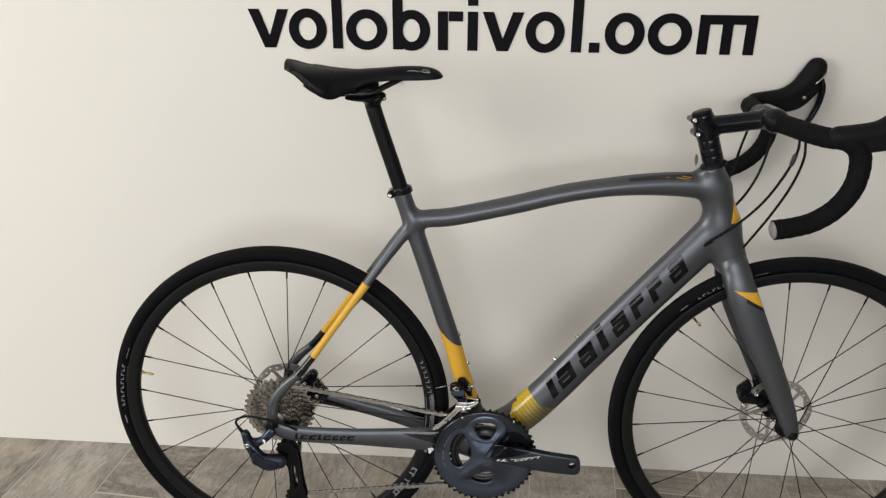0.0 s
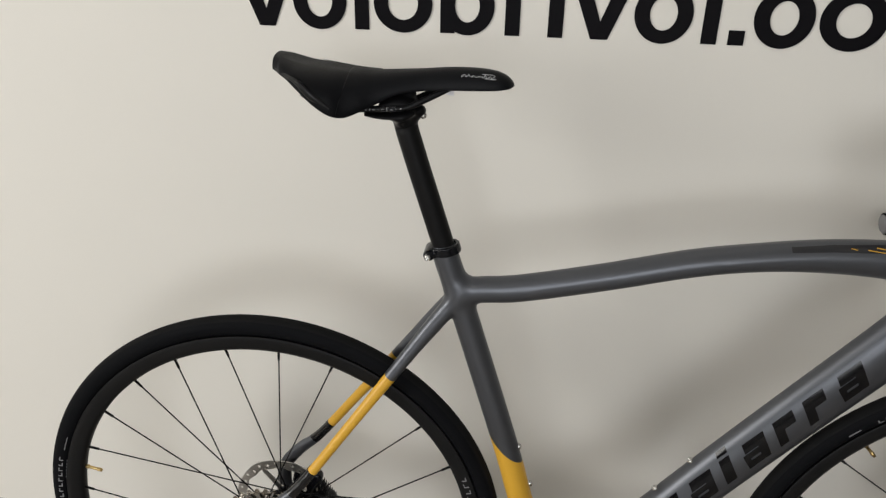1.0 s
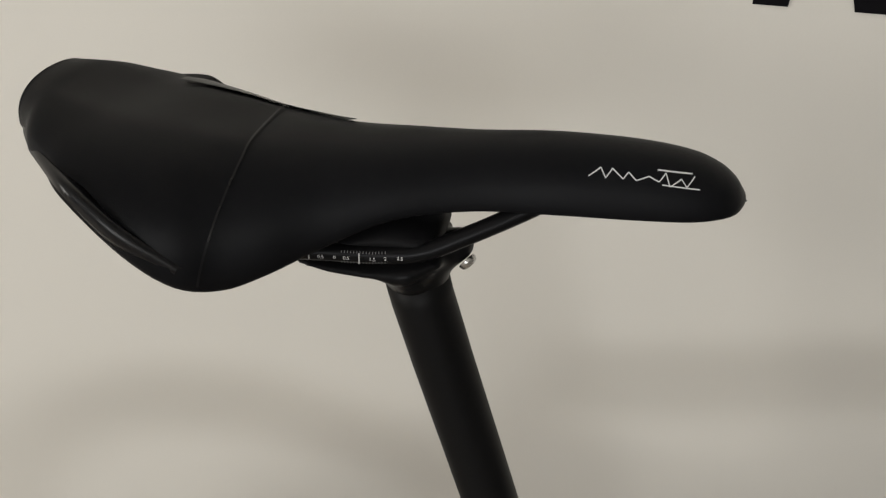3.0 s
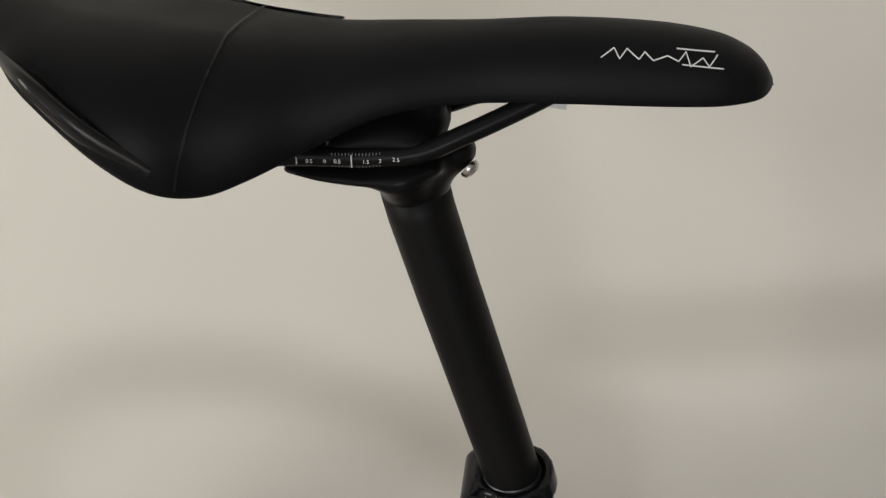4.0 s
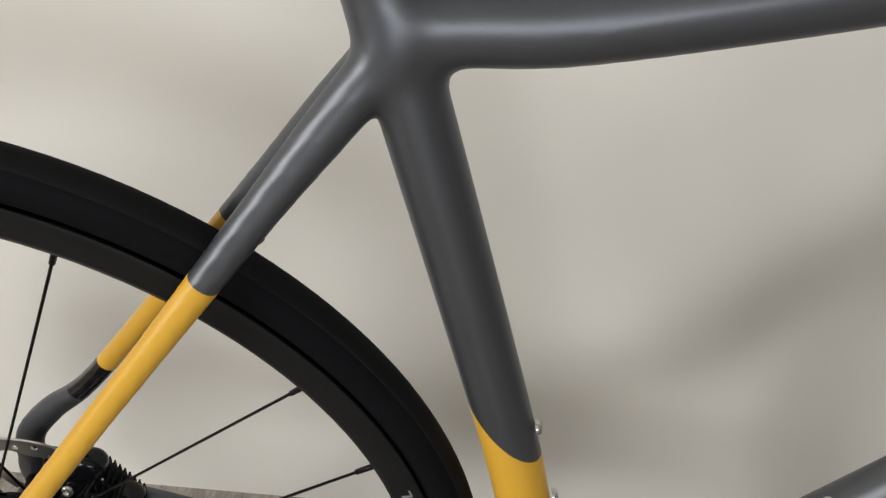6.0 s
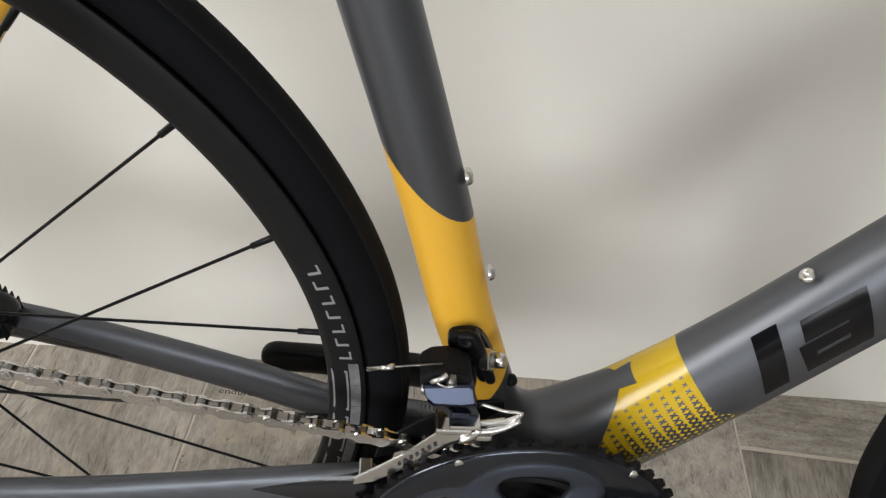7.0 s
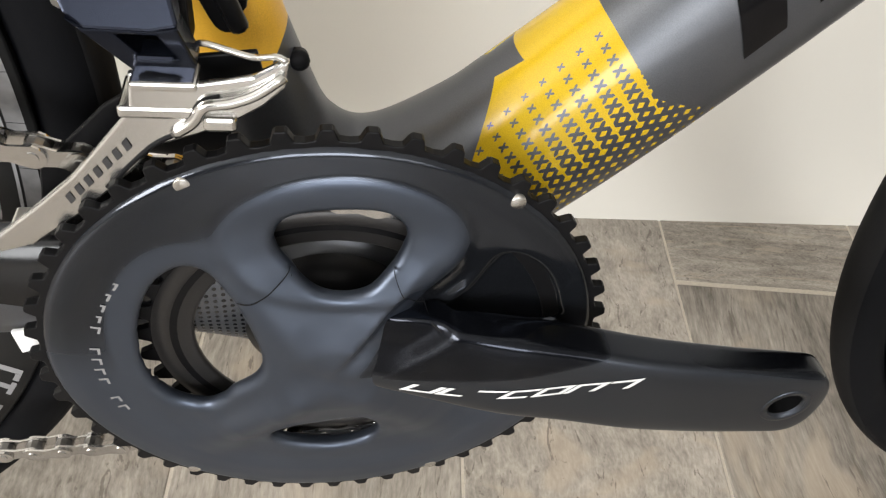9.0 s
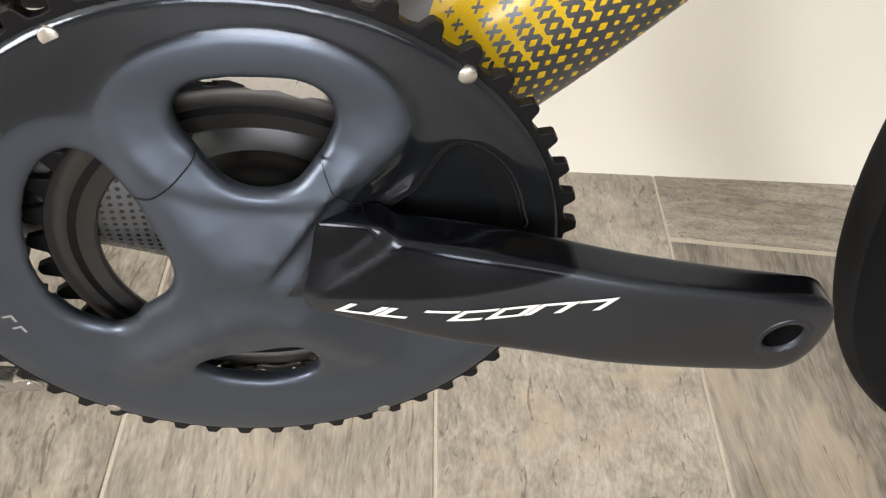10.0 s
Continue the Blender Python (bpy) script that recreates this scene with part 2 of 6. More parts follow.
def paint_material(name, zones):
    """Satin grey bike paint; zones(u, v, w) gives a yellow mask, a black mask and a gloss mask."""
    m, nt, b = nodes_of(name)
    tc = nt.nodes.new("ShaderNodeTexCoord")
    sep = nt.nodes.new("ShaderNodeSeparateXYZ")
    nt.links.new(tc.outputs["Object"], sep.inputs[0])
    u, v, w = (S(nt, sep.outputs[i]) for i in range(3))
    yellow, ink, gloss, lemon = zones(u, v, w)
    flake = node(nt, "ShaderNodeTexNoise", Scale=2600.0, Detail=2.0)
    wide = node(nt, "ShaderNodeTexNoise", Scale=9.0, Detail=3.0)
    for n in (flake, wide):
        nt.links.new(tc.outputs["Object"], n.inputs["Vector"])
    tone = S(nt, flake.outputs["Fac"]) * 0.5 + S(nt, wide.outputs["Fac"]) * 0.12 + 0.69
    col = mix_color(nt, yellow, GREY, YELLOW)
    col = mix_color(nt, lemon, col, (0.56, 0.375, 0.015))
    col = mix_color(nt, ink, col, INK)
    sc = nt.nodes.new("ShaderNodeVectorMath")
    sc.operation = "SCALE"
    nt.links.new(col, sc.inputs[0])
    nt.links.new(tone.out, sc.inputs["Scale"])
    nt.links.new(sc.outputs[0], b.inputs["Base Color"])
    metal = (yellow.high(ink) * -0.72) + 0.72
    nt.links.new(metal.out, b.inputs["Metallic"])
    rough = gloss * -0.20 + 0.35 + S(nt, wide.outputs["Fac"]) * 0.06
    nt.links.new(rough.out, b.inputs["Roughness"])
    bp = node(nt, "ShaderNodeBump", Strength=0.03, Distance=0.0004)
    nt.links.new(flake.outputs["Fac"], bp.inputs["Height"])
    nt.links.new(bp.outputs[0], b.inputs["Normal"])
    return m


def frame_zones(u, v, w):
    # seat tube band
    du = u - 0.34
    band = w.lt(du * -0.85 + du * du * 10.0 + 0.497) * w.gt(0.352) * w.gt((u - 0.39) * 1.75 + 0.3643) * u.lt(0.43) * u.gt(0.28)
    # down tube band with its field of small crosses
    s = (u - 0.483) * 0.651 + (w - 0.408) * 0.759
    q = (u - 0.5) * -0.759 + (w - 0.38) * 0.651
    low = s.lt(q * 0.12 - 0.006 + (q * -1 - 0.024).high(0.0) * 0.6) * u.gt(((w - 0.345) * 0.3 + 0.4622).high((w.low(0.3675) - 0.3585) * 1.1 + 0.4655 - (w - 0.3675).high(0.0) * 3.0)) * u.gt(0.44) * w.lt(0.43)
    a = (((s - q * 0.12) * (1 / 0.0078)).frac() - 0.5).ab() * 0.0056
    c = (((q + v * 0.4) * (1 / 0.0046)).frac() - 0.5).ab() * 0.0046
    grown = q * -1 + 0.008
    cross = (a - c).ab().lt(grown * 0.026 + 0.0003) * a.high(c).lt(grown * 0.055 + 0.0007) * q.lt(0.006)
    low = low * (cross * -1 + 1)
    # seat stay bands
    along = u * 0.57 + w * 0.82
    stay = ((w * 0.57 - u * 0.82) - 0.2008).ab().lt(0.035) * u.lt(0.24)
    yellow = band.high(low).high(stay * along.gt(0.438) * along.lt(0.611))
    black = (stay * along.gt(0.392) * along.lt(0.438)).high(u.gt(0.25) * u.lt(0.36) * w.gt((u - 0.25) * -0.36 + 0.312) * w.lt((u - 0.25) * 0.08 + 0.3125) * v.lt(-0.03))
    near = ((u - 0.4105) * (u - 0.4105) + (w - 0.2703) * (w - 0.2703)).lt(0.0036) * u.lt(0.392) * w.lt(0.318)
    du, dw = (u * 340.0).frac() - 0.5, (w * 340.0).frac() - 0.5
    black = black.high(near * (du * du + dw * dw).lt(0.07))
    black = black.high(v.gt(0.03) * u.gt(0.06) * u.lt(0.145) * w.lt((u - 0.06) * -0.26 + 0.324) * w.gt(0.28))
    head = w.gt(0.747) * w.lt(0.806) * (u - (w - 0.747) * 0.10 - 0.842).gt(0.0) * (u + (w - 0.747) * 0.20 - 0.838).gt(0.0)
    return yellow.high(head), black, low.high(head).high(black), low


def fork_zones(u, v, w):
    fall = (u - 0.856) * -0.55 + 0.626
    yellow = w.gt(fall) * w.lt((u - 0.856) * -0.06 + 0.6262) * u.gt(0.856)
    black = w.lt(fall) * w.gt(fall - 0.007) * u.gt(0.879)
    return yellow, black, yellow, yellow * 0.0


frame_paint = paint_material("frame_paint", frame_zones)
fork_paint = paint_material("fork_paint", fork_zones)
wall_paint = pbr("wall_paint", (0.80, 0.775, 0.72), 0.75, grain=700, vary=0.012, bump=0.05, blotch=1.6)
room_paint = pbr("room_paint", (0.50, 0.49, 0.47), 0.8, grain=400, vary=0.03, bump=0.03, blotch=1.2)
ceiling_paint = pbr("ceiling_paint", (0.72, 0.715, 0.70), 0.85, grain=300, vary=0.01, bump=0.0)
vinyl = pbr("black_vinyl", (0.006, 0.0055, 0.007), 0.45, grain=600, vary=0.05, bump=0.02, spec=0.06)
rubber = pbr("tyre_rubber", (0.006, 0.0063, 0.0075), 0.6, grain=1500, vary=0.12, bump=0.08, blotch=25, spec=0.04)
tread_rubber = pbr("tread_rubber", (0.010, 0.010, 0.0105), 0.68, grain=1200, vary=0.15, bump=0.12, blotch=30, spec=0.05)
rim_black = pbr("rim_black", (0.013, 0.013, 0.0135), 0.42, metal=0.2, grain=500, vary=0.08, bump=0.03, spec=0.12)
print_grey = pbr("grey_print", (0.23, 0.23, 0.24), 0.5, grain=400, vary=0.1, bump=0)
marbled_print = pbr("marbled_print", (0.15, 0.15, 0.155), 0.5, grain=160, vary=0.45, bump=0, blotch=90)
print_white = pbr("white_print", (0.72, 0.73, 0.74), 0.45, grain=400, vary=0.05, bump=0)
print_dark = pbr("dark_print", (0.035, 0.035, 0.038), 0.4, grain=400, vary=0.05, bump=0)
gloss_ink = pbr("gloss_black_decal", (0.003, 0.003, 0.004), 0.11, grain=300, vary=0.05, bump=0.0, blotch=6, spec=0.3)
slate_ink = pbr("slate_decal", (0.020, 0.020, 0.023), 0.35, grain=300, vary=0.05, bump=0)
steel = pbr("bright_steel", (0.62, 0.61, 0.59), 0.26, metal=1.0, grain=900, vary=0.1, bump=0.03)
dull_steel = pbr("dull_steel", (0.60, 0.59, 0.575), 0.36, metal=1.0, grain=700, vary=0.15, bump=0.05)
nickel = pbr("nickel_chain", (0.56, 0.55, 0.54), 0.20, metal=1.0, grain=700, vary=0.14, bump=0.05)
cage_silver = pbr("anodised_silver", (0.66, 0.655, 0.645), 0.24, metal=1.0, grain=1300, vary=0.06, bump=0.06)
black_metal = pbr("black_anodised", (0.011, 0.011, 0.012), 0.34, metal=0.4, grain=900, vary=0.1, bump=0.03, spec=0.12)
black_plastic = pbr("black_plastic", (0.010, 0.010, 0.011), 0.5, grain=900, vary=0.1, bump=0.06, spec=0.08)
gloss_black = pbr("gloss_black", (0.006, 0.0065, 0.009), 0.16, metal=0.2, grain=400, vary=0.06, bump=0.0, coat=0.05, spec=0.3)
CRANK = (0.084, 0.100, 0.134)
rim_satin = pbr("arm_anodised", (0.058, 0.065, 0.080), 0.34, metal=0.9, grain=1600, vary=0.05, bump=0.05, blotch=14)
pin_steel = pbr("dark_roller_steel", (0.22, 0.215, 0.21), 0.35, metal=1.0, grain=700, vary=0.15, bump=0.05)
tooth_black = pbr("chainring_teeth", (0.007, 0.007, 0.008), 0.42, metal=0.2, grain=900, vary=0.12, bump=0.05, spec=0.15)
# polished navy, darkened to paint in the shade of the link's lower face
navy_shaded = pbr("navy_shaded_metal", (0.020, 0.024, 0.038), 0.2, metal=0.85, grain=900, vary=0.06, bump=0.0)
navy_metal = pbr("navy_grey_metal", (0.036, 0.043, 0.066), 0.26, metal=0.8, grain=900, vary=0.08, bump=0.02)
leather = pbr("saddle_cover", (0.0045, 0.0048, 0.0062), 0.45, grain=2600, vary=0.1, bump=0.18, blotch=20, spec=0.13)
# paler grey that stands in for light grazing the saddle cover
saddle_sheen = pbr("saddle_sheen_grey", (0.030, 0.030, 0.032), 0.36, grain=1800, vary=0.15, bump=0.12, blotch=30, spec=0.4)
tape = pbr("bar_tape", (0.008, 0.008, 0.0085), 0.7, grain=1100, vary=0.2, bump=0.35, blotch=60, spec=0.05)
post_black = pbr("seatpost_black", (0.007,0.007,0.0075), 0.48, metal=0.2, grain=1500, vary=0.07, bump=0.06, spec=0.16)
cable_black = pbr("cable_sheath", (0.009, 0.009, 0.009), 0.4, grain=900, vary=0.1, bump=0.02, spec=0.1)
brass = pbr("brass_valve", (0.62, 0.45, 0.20), 0.3, metal=1.0, grain=500, vary=0.1, bump=0.02)
gold = pbr("gold_steel", (0.58, 0.53, 0.45), 0.36, metal=1.0, grain=500, vary=0.2, bump=0.04)
sprocket_steel = pbr("sprocket_steel", (0.36, 0.35, 0.335), 0.27, metal=1.0, grain=700, vary=0.2, bump=0.05)
sprocket_gold = pbr("sprocket_gold", (0.44, 0.41, 0.36), 0.24, metal=1.0, grain=500, vary=0.2, bump=0.04)
gold_print = pbr("yellow_print", YELLOW, 0.35, grain=400, vary=0.05, bump=0)
ring_grey = pbr("grey_anodised_ring", (0.042, 0.040, 0.040), 0.42, metal=0.5, grain=900, vary=0.08, bump=0.03)
bumper_black = pbr("bumper_black", (0.005, 0.005, 0.006), 0.3, grain=700, vary=0.05, bump=0.02, spec=0.35)
label_white = pbr("paper_label", (0.78, 0.78, 0.80), 0.6, grain=300, vary=0.04, bump=0.02)


def plank_material():
    """Glazed wood-look tile: long grain, knots and worn pale streaks; every plank shifted by its own random."""
    m, nt, b = nodes_of("wood_look_tile")
    tc = nt.nodes.new("ShaderNodeTexCoord")
    info = nt.nodes.new("ShaderNodeObjectInfo")
    off = nt.nodes.new("ShaderNodeVectorMath")
    off.operation = "ADD"
    comb = nt.nodes.new("ShaderNodeCombineXYZ")
    r = S(nt, info.outputs["Random"])
    nt.links.new((r * 37.0).out, comb.inputs[0])
    nt.links.new((r * 91.0).out, comb.inputs[1])
    nt.links.new(tc.outputs["Object"], off.inputs[0])
    nt.links.new(comb.outputs[0], off.inputs[1])
    warp = node(nt, "ShaderNodeTexNoise", Scale=3.0, Detail=3.0)
    nt.links.new(off.outputs[0], warp.inputs["Vector"])
    wsc = nt.nodes.new("ShaderNodeVectorMath")
    wsc.operation = "MULTIPLY_ADD"
    wsc.inputs[1].default_value = (0.05, 0.05, 0.0)
    nt.links.new(warp.outputs["Color"], wsc.inputs[0])
    nt.links.new(off.outputs[0], wsc.inputs[2])

    def streak(scale, sx, sy, detail, dist=0.0):
        mp = nt.nodes.new("ShaderNodeMapping")
        mp.inputs["Scale"].default_value = (sx, sy, 1)
        nt.links.new(wsc.outputs[0], mp.inputs["Vector"])
        n = node(nt, "ShaderNodeTexNoise", Scale=scale, Detail=detail, Roughness=0.62, Distortion=dist)
        nt.links.new(mp.outputs[0], n.inputs["Vector"])
        return S(nt, n.outputs["Fac"])

    grain = streak(15, 8.0, 1.0, 8, 0.5)
    fine = streak(60, 7.0, 1.0, 6, 0.2)
    wide = streak(5, 1.7, 0.8, 5, 1.2)
    dark = streak(20, 7.0, 0.8, 6, 1.2)
    blot = streak(9, 1.6, 0.9, 3, 0.6)
    ramp = nt.nodes.new("ShaderNodeValToRGB")
    cr = ramp.color_ramp
    cr.elements[0].position, cr.elements[0].color = 0.30, (0.100, 0.087, 0.073, 1)
    cr.elements[1].position, cr.elements[1].color = 0.72, (0.54, 0.492, 0.436, 1)
    e = cr.elements.new(0.5)
    e.color = (0.298, 0.268, 0.234, 1)
    val = grain * 0.38 + fine * 0.40 + wide * 0.52 - 0.155 + (r - 0.5) * 0.12
    nt.links.new(val.out, ramp.inputs["Fac"])
    crack = ease(dark, 0.40, 0.35)
    col = mix_color(nt, ease(blot, 0.52, 0.68) * 0.55, ramp.outputs["Color"], (0.46, 0.385, 0.305))
    col = mix_color(nt, crack * 0.6, col, (0.085, 0.068, 0.055))
    # knots: dark hearts with rings round them
    cell = nt.nodes.new("ShaderNodeTexVoronoi")
    cell.inputs["Scale"].default_value = 3.4
    flat = nt.nodes.new("ShaderNodeMapping")
    flat.inputs["Scale"].default_value = (1.6, 0.9, 0.0)
    nt.links.new(wsc.outputs[0], flat.inputs["Vector"])
    nt.links.new(flat.outputs[0], cell.inputs["Vector"])
    far = S(nt, cell.outputs["Distance"]) + fine * 0.05
    rings = ((far * 46.0).op("SINE") * 0.5 + 0.5) * ease(far, 0.20, 0.06)
    col = mix_color(nt, rings * 0.38, col, (0.115, 0.090, 0.070))
    col = mix_color(nt, ease(far, 0.058, 0.040) * 0.7, col, (0.075, 0.057, 0.045))
    nt.links.new(col, b.inputs["Base Color"])
    nt.links.new((fine * 0.25 + 0.34).out, b.inputs["Roughness"])
    bp = node(nt, "ShaderNodeBump", Strength=0.25, Distance=0.0008)
    nt.links.new((grain * 0.6 + fine * 0.4).out, bp.inputs["Height"])
    nt.links.new(bp.outputs[0], b.inputs["Normal"])
    return m


plank_mat = plank_material()
grout = pbr("pale_grout", (0.54, 0.49, 0.42), 0.8, grain=400, vary=0.15, bump=0.2, blotch=5)


# ---- setting ----
def slab(name, x0, x1, y0, y1, z0, z1, m, label):
    ob = new(name, to_mesh(name, box(bmesh.new(), x0, x1, y0, y1, z0, z1)))
    ob.data.materials.append(m)
    return tagged(ob, label, name.split("_")[0], kind="structure")


slab("wall_north", -3.5, 4.5, 0, 0.12, -0.05, 2.9, wall_paint, "plain cream painted shop wall behind the bicycle")
slab("wall_west", -3.62, -3.5, -5.0, 0.12, -0.05, 2.9, room_paint, "plain grey painted side wall")
slab("wall_east", 4.5, 4.62, -5.0, 0.12, -0.05, 2.9, room_paint, "plain grey painted side wall")
slab("ceiling", -3.62, 4.62, -5.12, 0.12, 2.9, 3.0, ceiling_paint, "plain white ceiling")
# the rear wall leaves a wide shop window open
slab("wall_south", -3.62, 4.62, -5.12, -5.0, -0.05, 0.7, room_paint, "low grey wall under the shop window")
slab("wall_south_upper", -3.62, 4.62, -5.12, -5.0, 2.55, 2.9, room_paint, "grey wall strip above the shop window")
floor = slab("floor", -3.5, 4.5, -5.0, 0, -0.05, -0.0009, grout, "grey-brown wood-look tile floor with pale joints")

bike = tagged(new("road_bicycle"), "grey and yellow carbon road bicycle leaning on the wall", "bicycle")
bike.matrix_world = pose(0, -0.3015, 0, -3.73, 0, 1.77)


# ---- wall sign ----
def sign_shape(name, loops, sign):
    bm = bmesh.new()
    for loop in loops:
        vs = [bm.verts.new((x, 0, z)) for x, z in loop]
        for i in range(len(vs)):
            bm.edges.new((vs[i], vs[(i + 1) % len(vs)]))
    bmesh.ops.triangle_fill(bm, edges=bm.edges[:], use_beauty=True)
    ex = bmesh.ops.extrude_face_region(bm, geom=bm.faces[:])
    bmesh.ops.translate(bm, vec=(0, -0.0009 if name == "ring" else -0.0006, 0), verts=[g for g in ex["geom"] if isinstance(g, bmesh.types.BMVert)])
    return part(name, bm, vinyl, sign)


def oval(cx, cz, rx, rz, n=40):
    return [(cx + rx * math.cos(2 * math.pi * k / n), cz + rz * math.sin(2 * math.pi * k / n)) for k in range(n)]


def bar(x0, x1, z0, z1, slant=0.0):
    return [(x0, z0), (x1, z0), (x1 + slant, z1), (x0 + slant, z1)]


wall_sign = tagged(new("wall_sign"), "bold black vinyl shapes stuck on the cream wall", "sign")
wall_sign.matrix_world = pose(0, -0.0008, 0)
BASE, MID, TALL = 1.006, 1.081, 1.110
STEM = 0.0205


def ring_shape(x0, x1):
    cx, cz, rx, rz = (x0 + x1) / 2, (BASE + MID) / 2, (x1 - x0) / 2, (MID - BASE) / 2 + 0.002
    sign_shape("ring", [oval(cx, cz, rx, rz), oval(cx, cz, rx - STEM, rz - 0.0175)], wall_sign)


def stem_shape(x0, top=MID):
    sign_shape("bar", [bar(x0, x0 + STEM, BASE, top)], wall_sign)


def wedge_shape(x0, x1):
    mid = (x0 + x1) / 2
    sign_shape("wedge", [[(x0, MID), (x0 + 0.0225, MID), (mid, BASE + 0.024), (x1 - 0.0225, MID), (x1, MID), (mid + 0.0115, BASE), (mid - 0.0115, BASE)]], wall_sign)


wedge_shape(-0.088, -0.006)
ring_shape(-0.007, 0.070)
stem_shape(0.0815, TALL)
ring_shape(0.109, 0.192)
stem_shape(0.203, TALL)
ring_shape(0.203, 0.278)
stem_shape(0.293)
sign_shape("bar", [bar(0.3145, 0.343, MID - 0.019, MID)], wall_sign)
stem_shape(0.352)
sign_shape("bar", [bar(0.352, 0.352 + STEM, MID + 0.011, TALL)], wall_sign)
wedge_shape(0.381, 0.463)
ring_shape(0.466, 0.543)
stem_shape(0.557, TALL)
sign_shape("dot", [bar(0.592, 0.613, BASE, BASE + 0.0195)], wall_sign)
ring_shape(0.621, 0.698)
ring_shape(0.704, 0.789)
for x in (0.801, 0.8455, 0.890):
    stem_shape(x)
for x0, x1 in ((0.8216, 0.8454), (0.8661, 0.8899)):
    sign_shape("bar", [bar(x0, x1, MID - 0.018, MID)], wall_sign)


# ---- bicycle: frame ----
from mathutils.bvhtree import BVHTree

fr = Field((-0.035, -0.095, 0.23), (0.905, 0.095, 0.875), 0.0026)
fr.tube([(0.272, 0, 0.7365, .0165, .0155), (0.300, 0, 0.7392, .0172, .0165), (0.345, 0, 0.7442, .0175, .0170), (0.444, 0, 0.7660, .0173, .0180), (0.545, 0, 0.7914, .0171, .0192), (0.62, 0, 0.8042, .0172, .020), (0.69, 0, 0.811, .0200, .0205), (0.76, 0, 0.812, .0230, .021), (0.815, 0, 0.807, .026, .021)], k=0.020)
fr.tube([(0.432, 0, 0.283, .030, .036), (0.484, 0, 0.329, .035, .030), (0.540, 0, 0.388, .0348, .0255), (0.622, 0, 0.488, .0350, .0225), (0.7195, 0, 0.6035, .0356, .0215), (0.792, 0, 0.688, .036, .0215), (0.83, 0, 0.735, .036, .022)], k=0.016)
fr.tube([(0.408, 0, 0.3085, .024, .022), (0.431, 0, 0.3045, .024, .023), (0.454, 0, 0.3080, .024, .024)], k=0.020, n=3)
fr.tube([(0.7945, 0, 0.8580, .0238, .0215), (0.8010, 0, 0.8385, .0242, .0215), (0.824, 0, 0.77, .0290, .0215), (0.8555, 0, 0.672, .0310, .0265)], k=0.010, n=4)
fr.tube([(0.2468, 0, 0.789, .0165, .0165), (0.2690, 0, 0.722, .0168, .0165), (0.3377, 0, 0.507, .0173, .0165), (0.3594, 0, 0.431, .0173, .0165), (0.3708, 0, 0.395, .0172, .0172), (0.3885, 0, 0.345, .0172, .019), (0.41, 0, 0.28, .022, .027)], k=0.012)
fr.tube([(0.4105, -0.020, 0.2703, .0265, .0265), (0.4105, 0.020, 0.2703, .0265, .0265)], n=0, k=0.014)
for s in (-1, 1):
    fr.tube([(0.266, 0.006 * s, 0.729, .0120, .011), (0.2375, 0.013 * s, 0.692, .0112, .0095), (0.2047, 0.022 * s, 0.6480, .0094, .0082), (0.1279, 0.044 * s, 0.5428, .0073, .0074), (0.0630, 0.060 * s, 0.4543, .0076, .0074), (0.0265, 0.066 * s, 0.4176, .0097, .0070), (0.003, 0.0685 * s, 0.385, .0105, .0065), (-0.003, 0.070 * s, 0.350, .0120, .006)], k=0.006)
    if s < 0:
        stay = [(0.400, -0.026, 0.268, .027, .018), (0.345, -0.036, 0.2895, .0265, .0125), (0.26, -0.046, 0.2960, .0240, .0095), (0.16, -0.058, 0.3045, .0185, .0085), (0.07, -0.066, 0.3115, .0175, .008)]
    else:
        stay = [(0.400, 0.026, 0.260, .022, .018), (0.345, 0.036, 0.2625, .0185, .0125), (0.283, 0.043, 0.2720, .0160, .0095), (0.226, 0.050, 0.2875, .0157, .009), (0.15, 0.058, 0.3050, .0153, .0085), (0.07, 0.066, 0.3180, .0165, .008)]
    fr.tube(stay + [(0.018, 0.0695 * s, 0.320, .0165, .0068), (-0.002, 0.070 * s, 0.335, .0130, .006)], k=0.006)
# the head tube ends square under the headset
sl, X, Y, Z = fr.grid((0.778, -0.04, 0.82), (0.86, 0.04, 0.88))
fr.carve(sl, (0.8478 + (X - 0.8035) * 0.335 - Z).astype(np.float32), 0.002)
# clearance between the stays for the rear tyre
sl, X, Y, Z = fr.grid((0.26, -0.03, 0.23), (0.40, 0.03, 0.42))
rad = np.sqrt(X ** 2 + (Z - 0.339) ** 2)
fr.carve(sl, np.maximum(np.abs(Y) - 0.0205, rad - 0.348).astype(np.float32), 0.004)
sl, X, Y, Z = fr.grid((0.12, -0.03, 0.60), (0.27, 0.03, 0.74))
rad = np.sqrt(X ** 2 + (Z - 0.339) ** 2)
fr.carve(sl, np.maximum(np.abs(Y) - 0.0195, rad - 0.347).astype(np.float32), 0.004)
frame_part = part("frame", fr.mesh("frame"), frame_paint, bike)


def bvh_of(ob):
    bm = bmesh.new()
    bm.from_mesh(ob.data)
    t = BVHTree.FromBMesh(bm)
    bm.free()
    return t


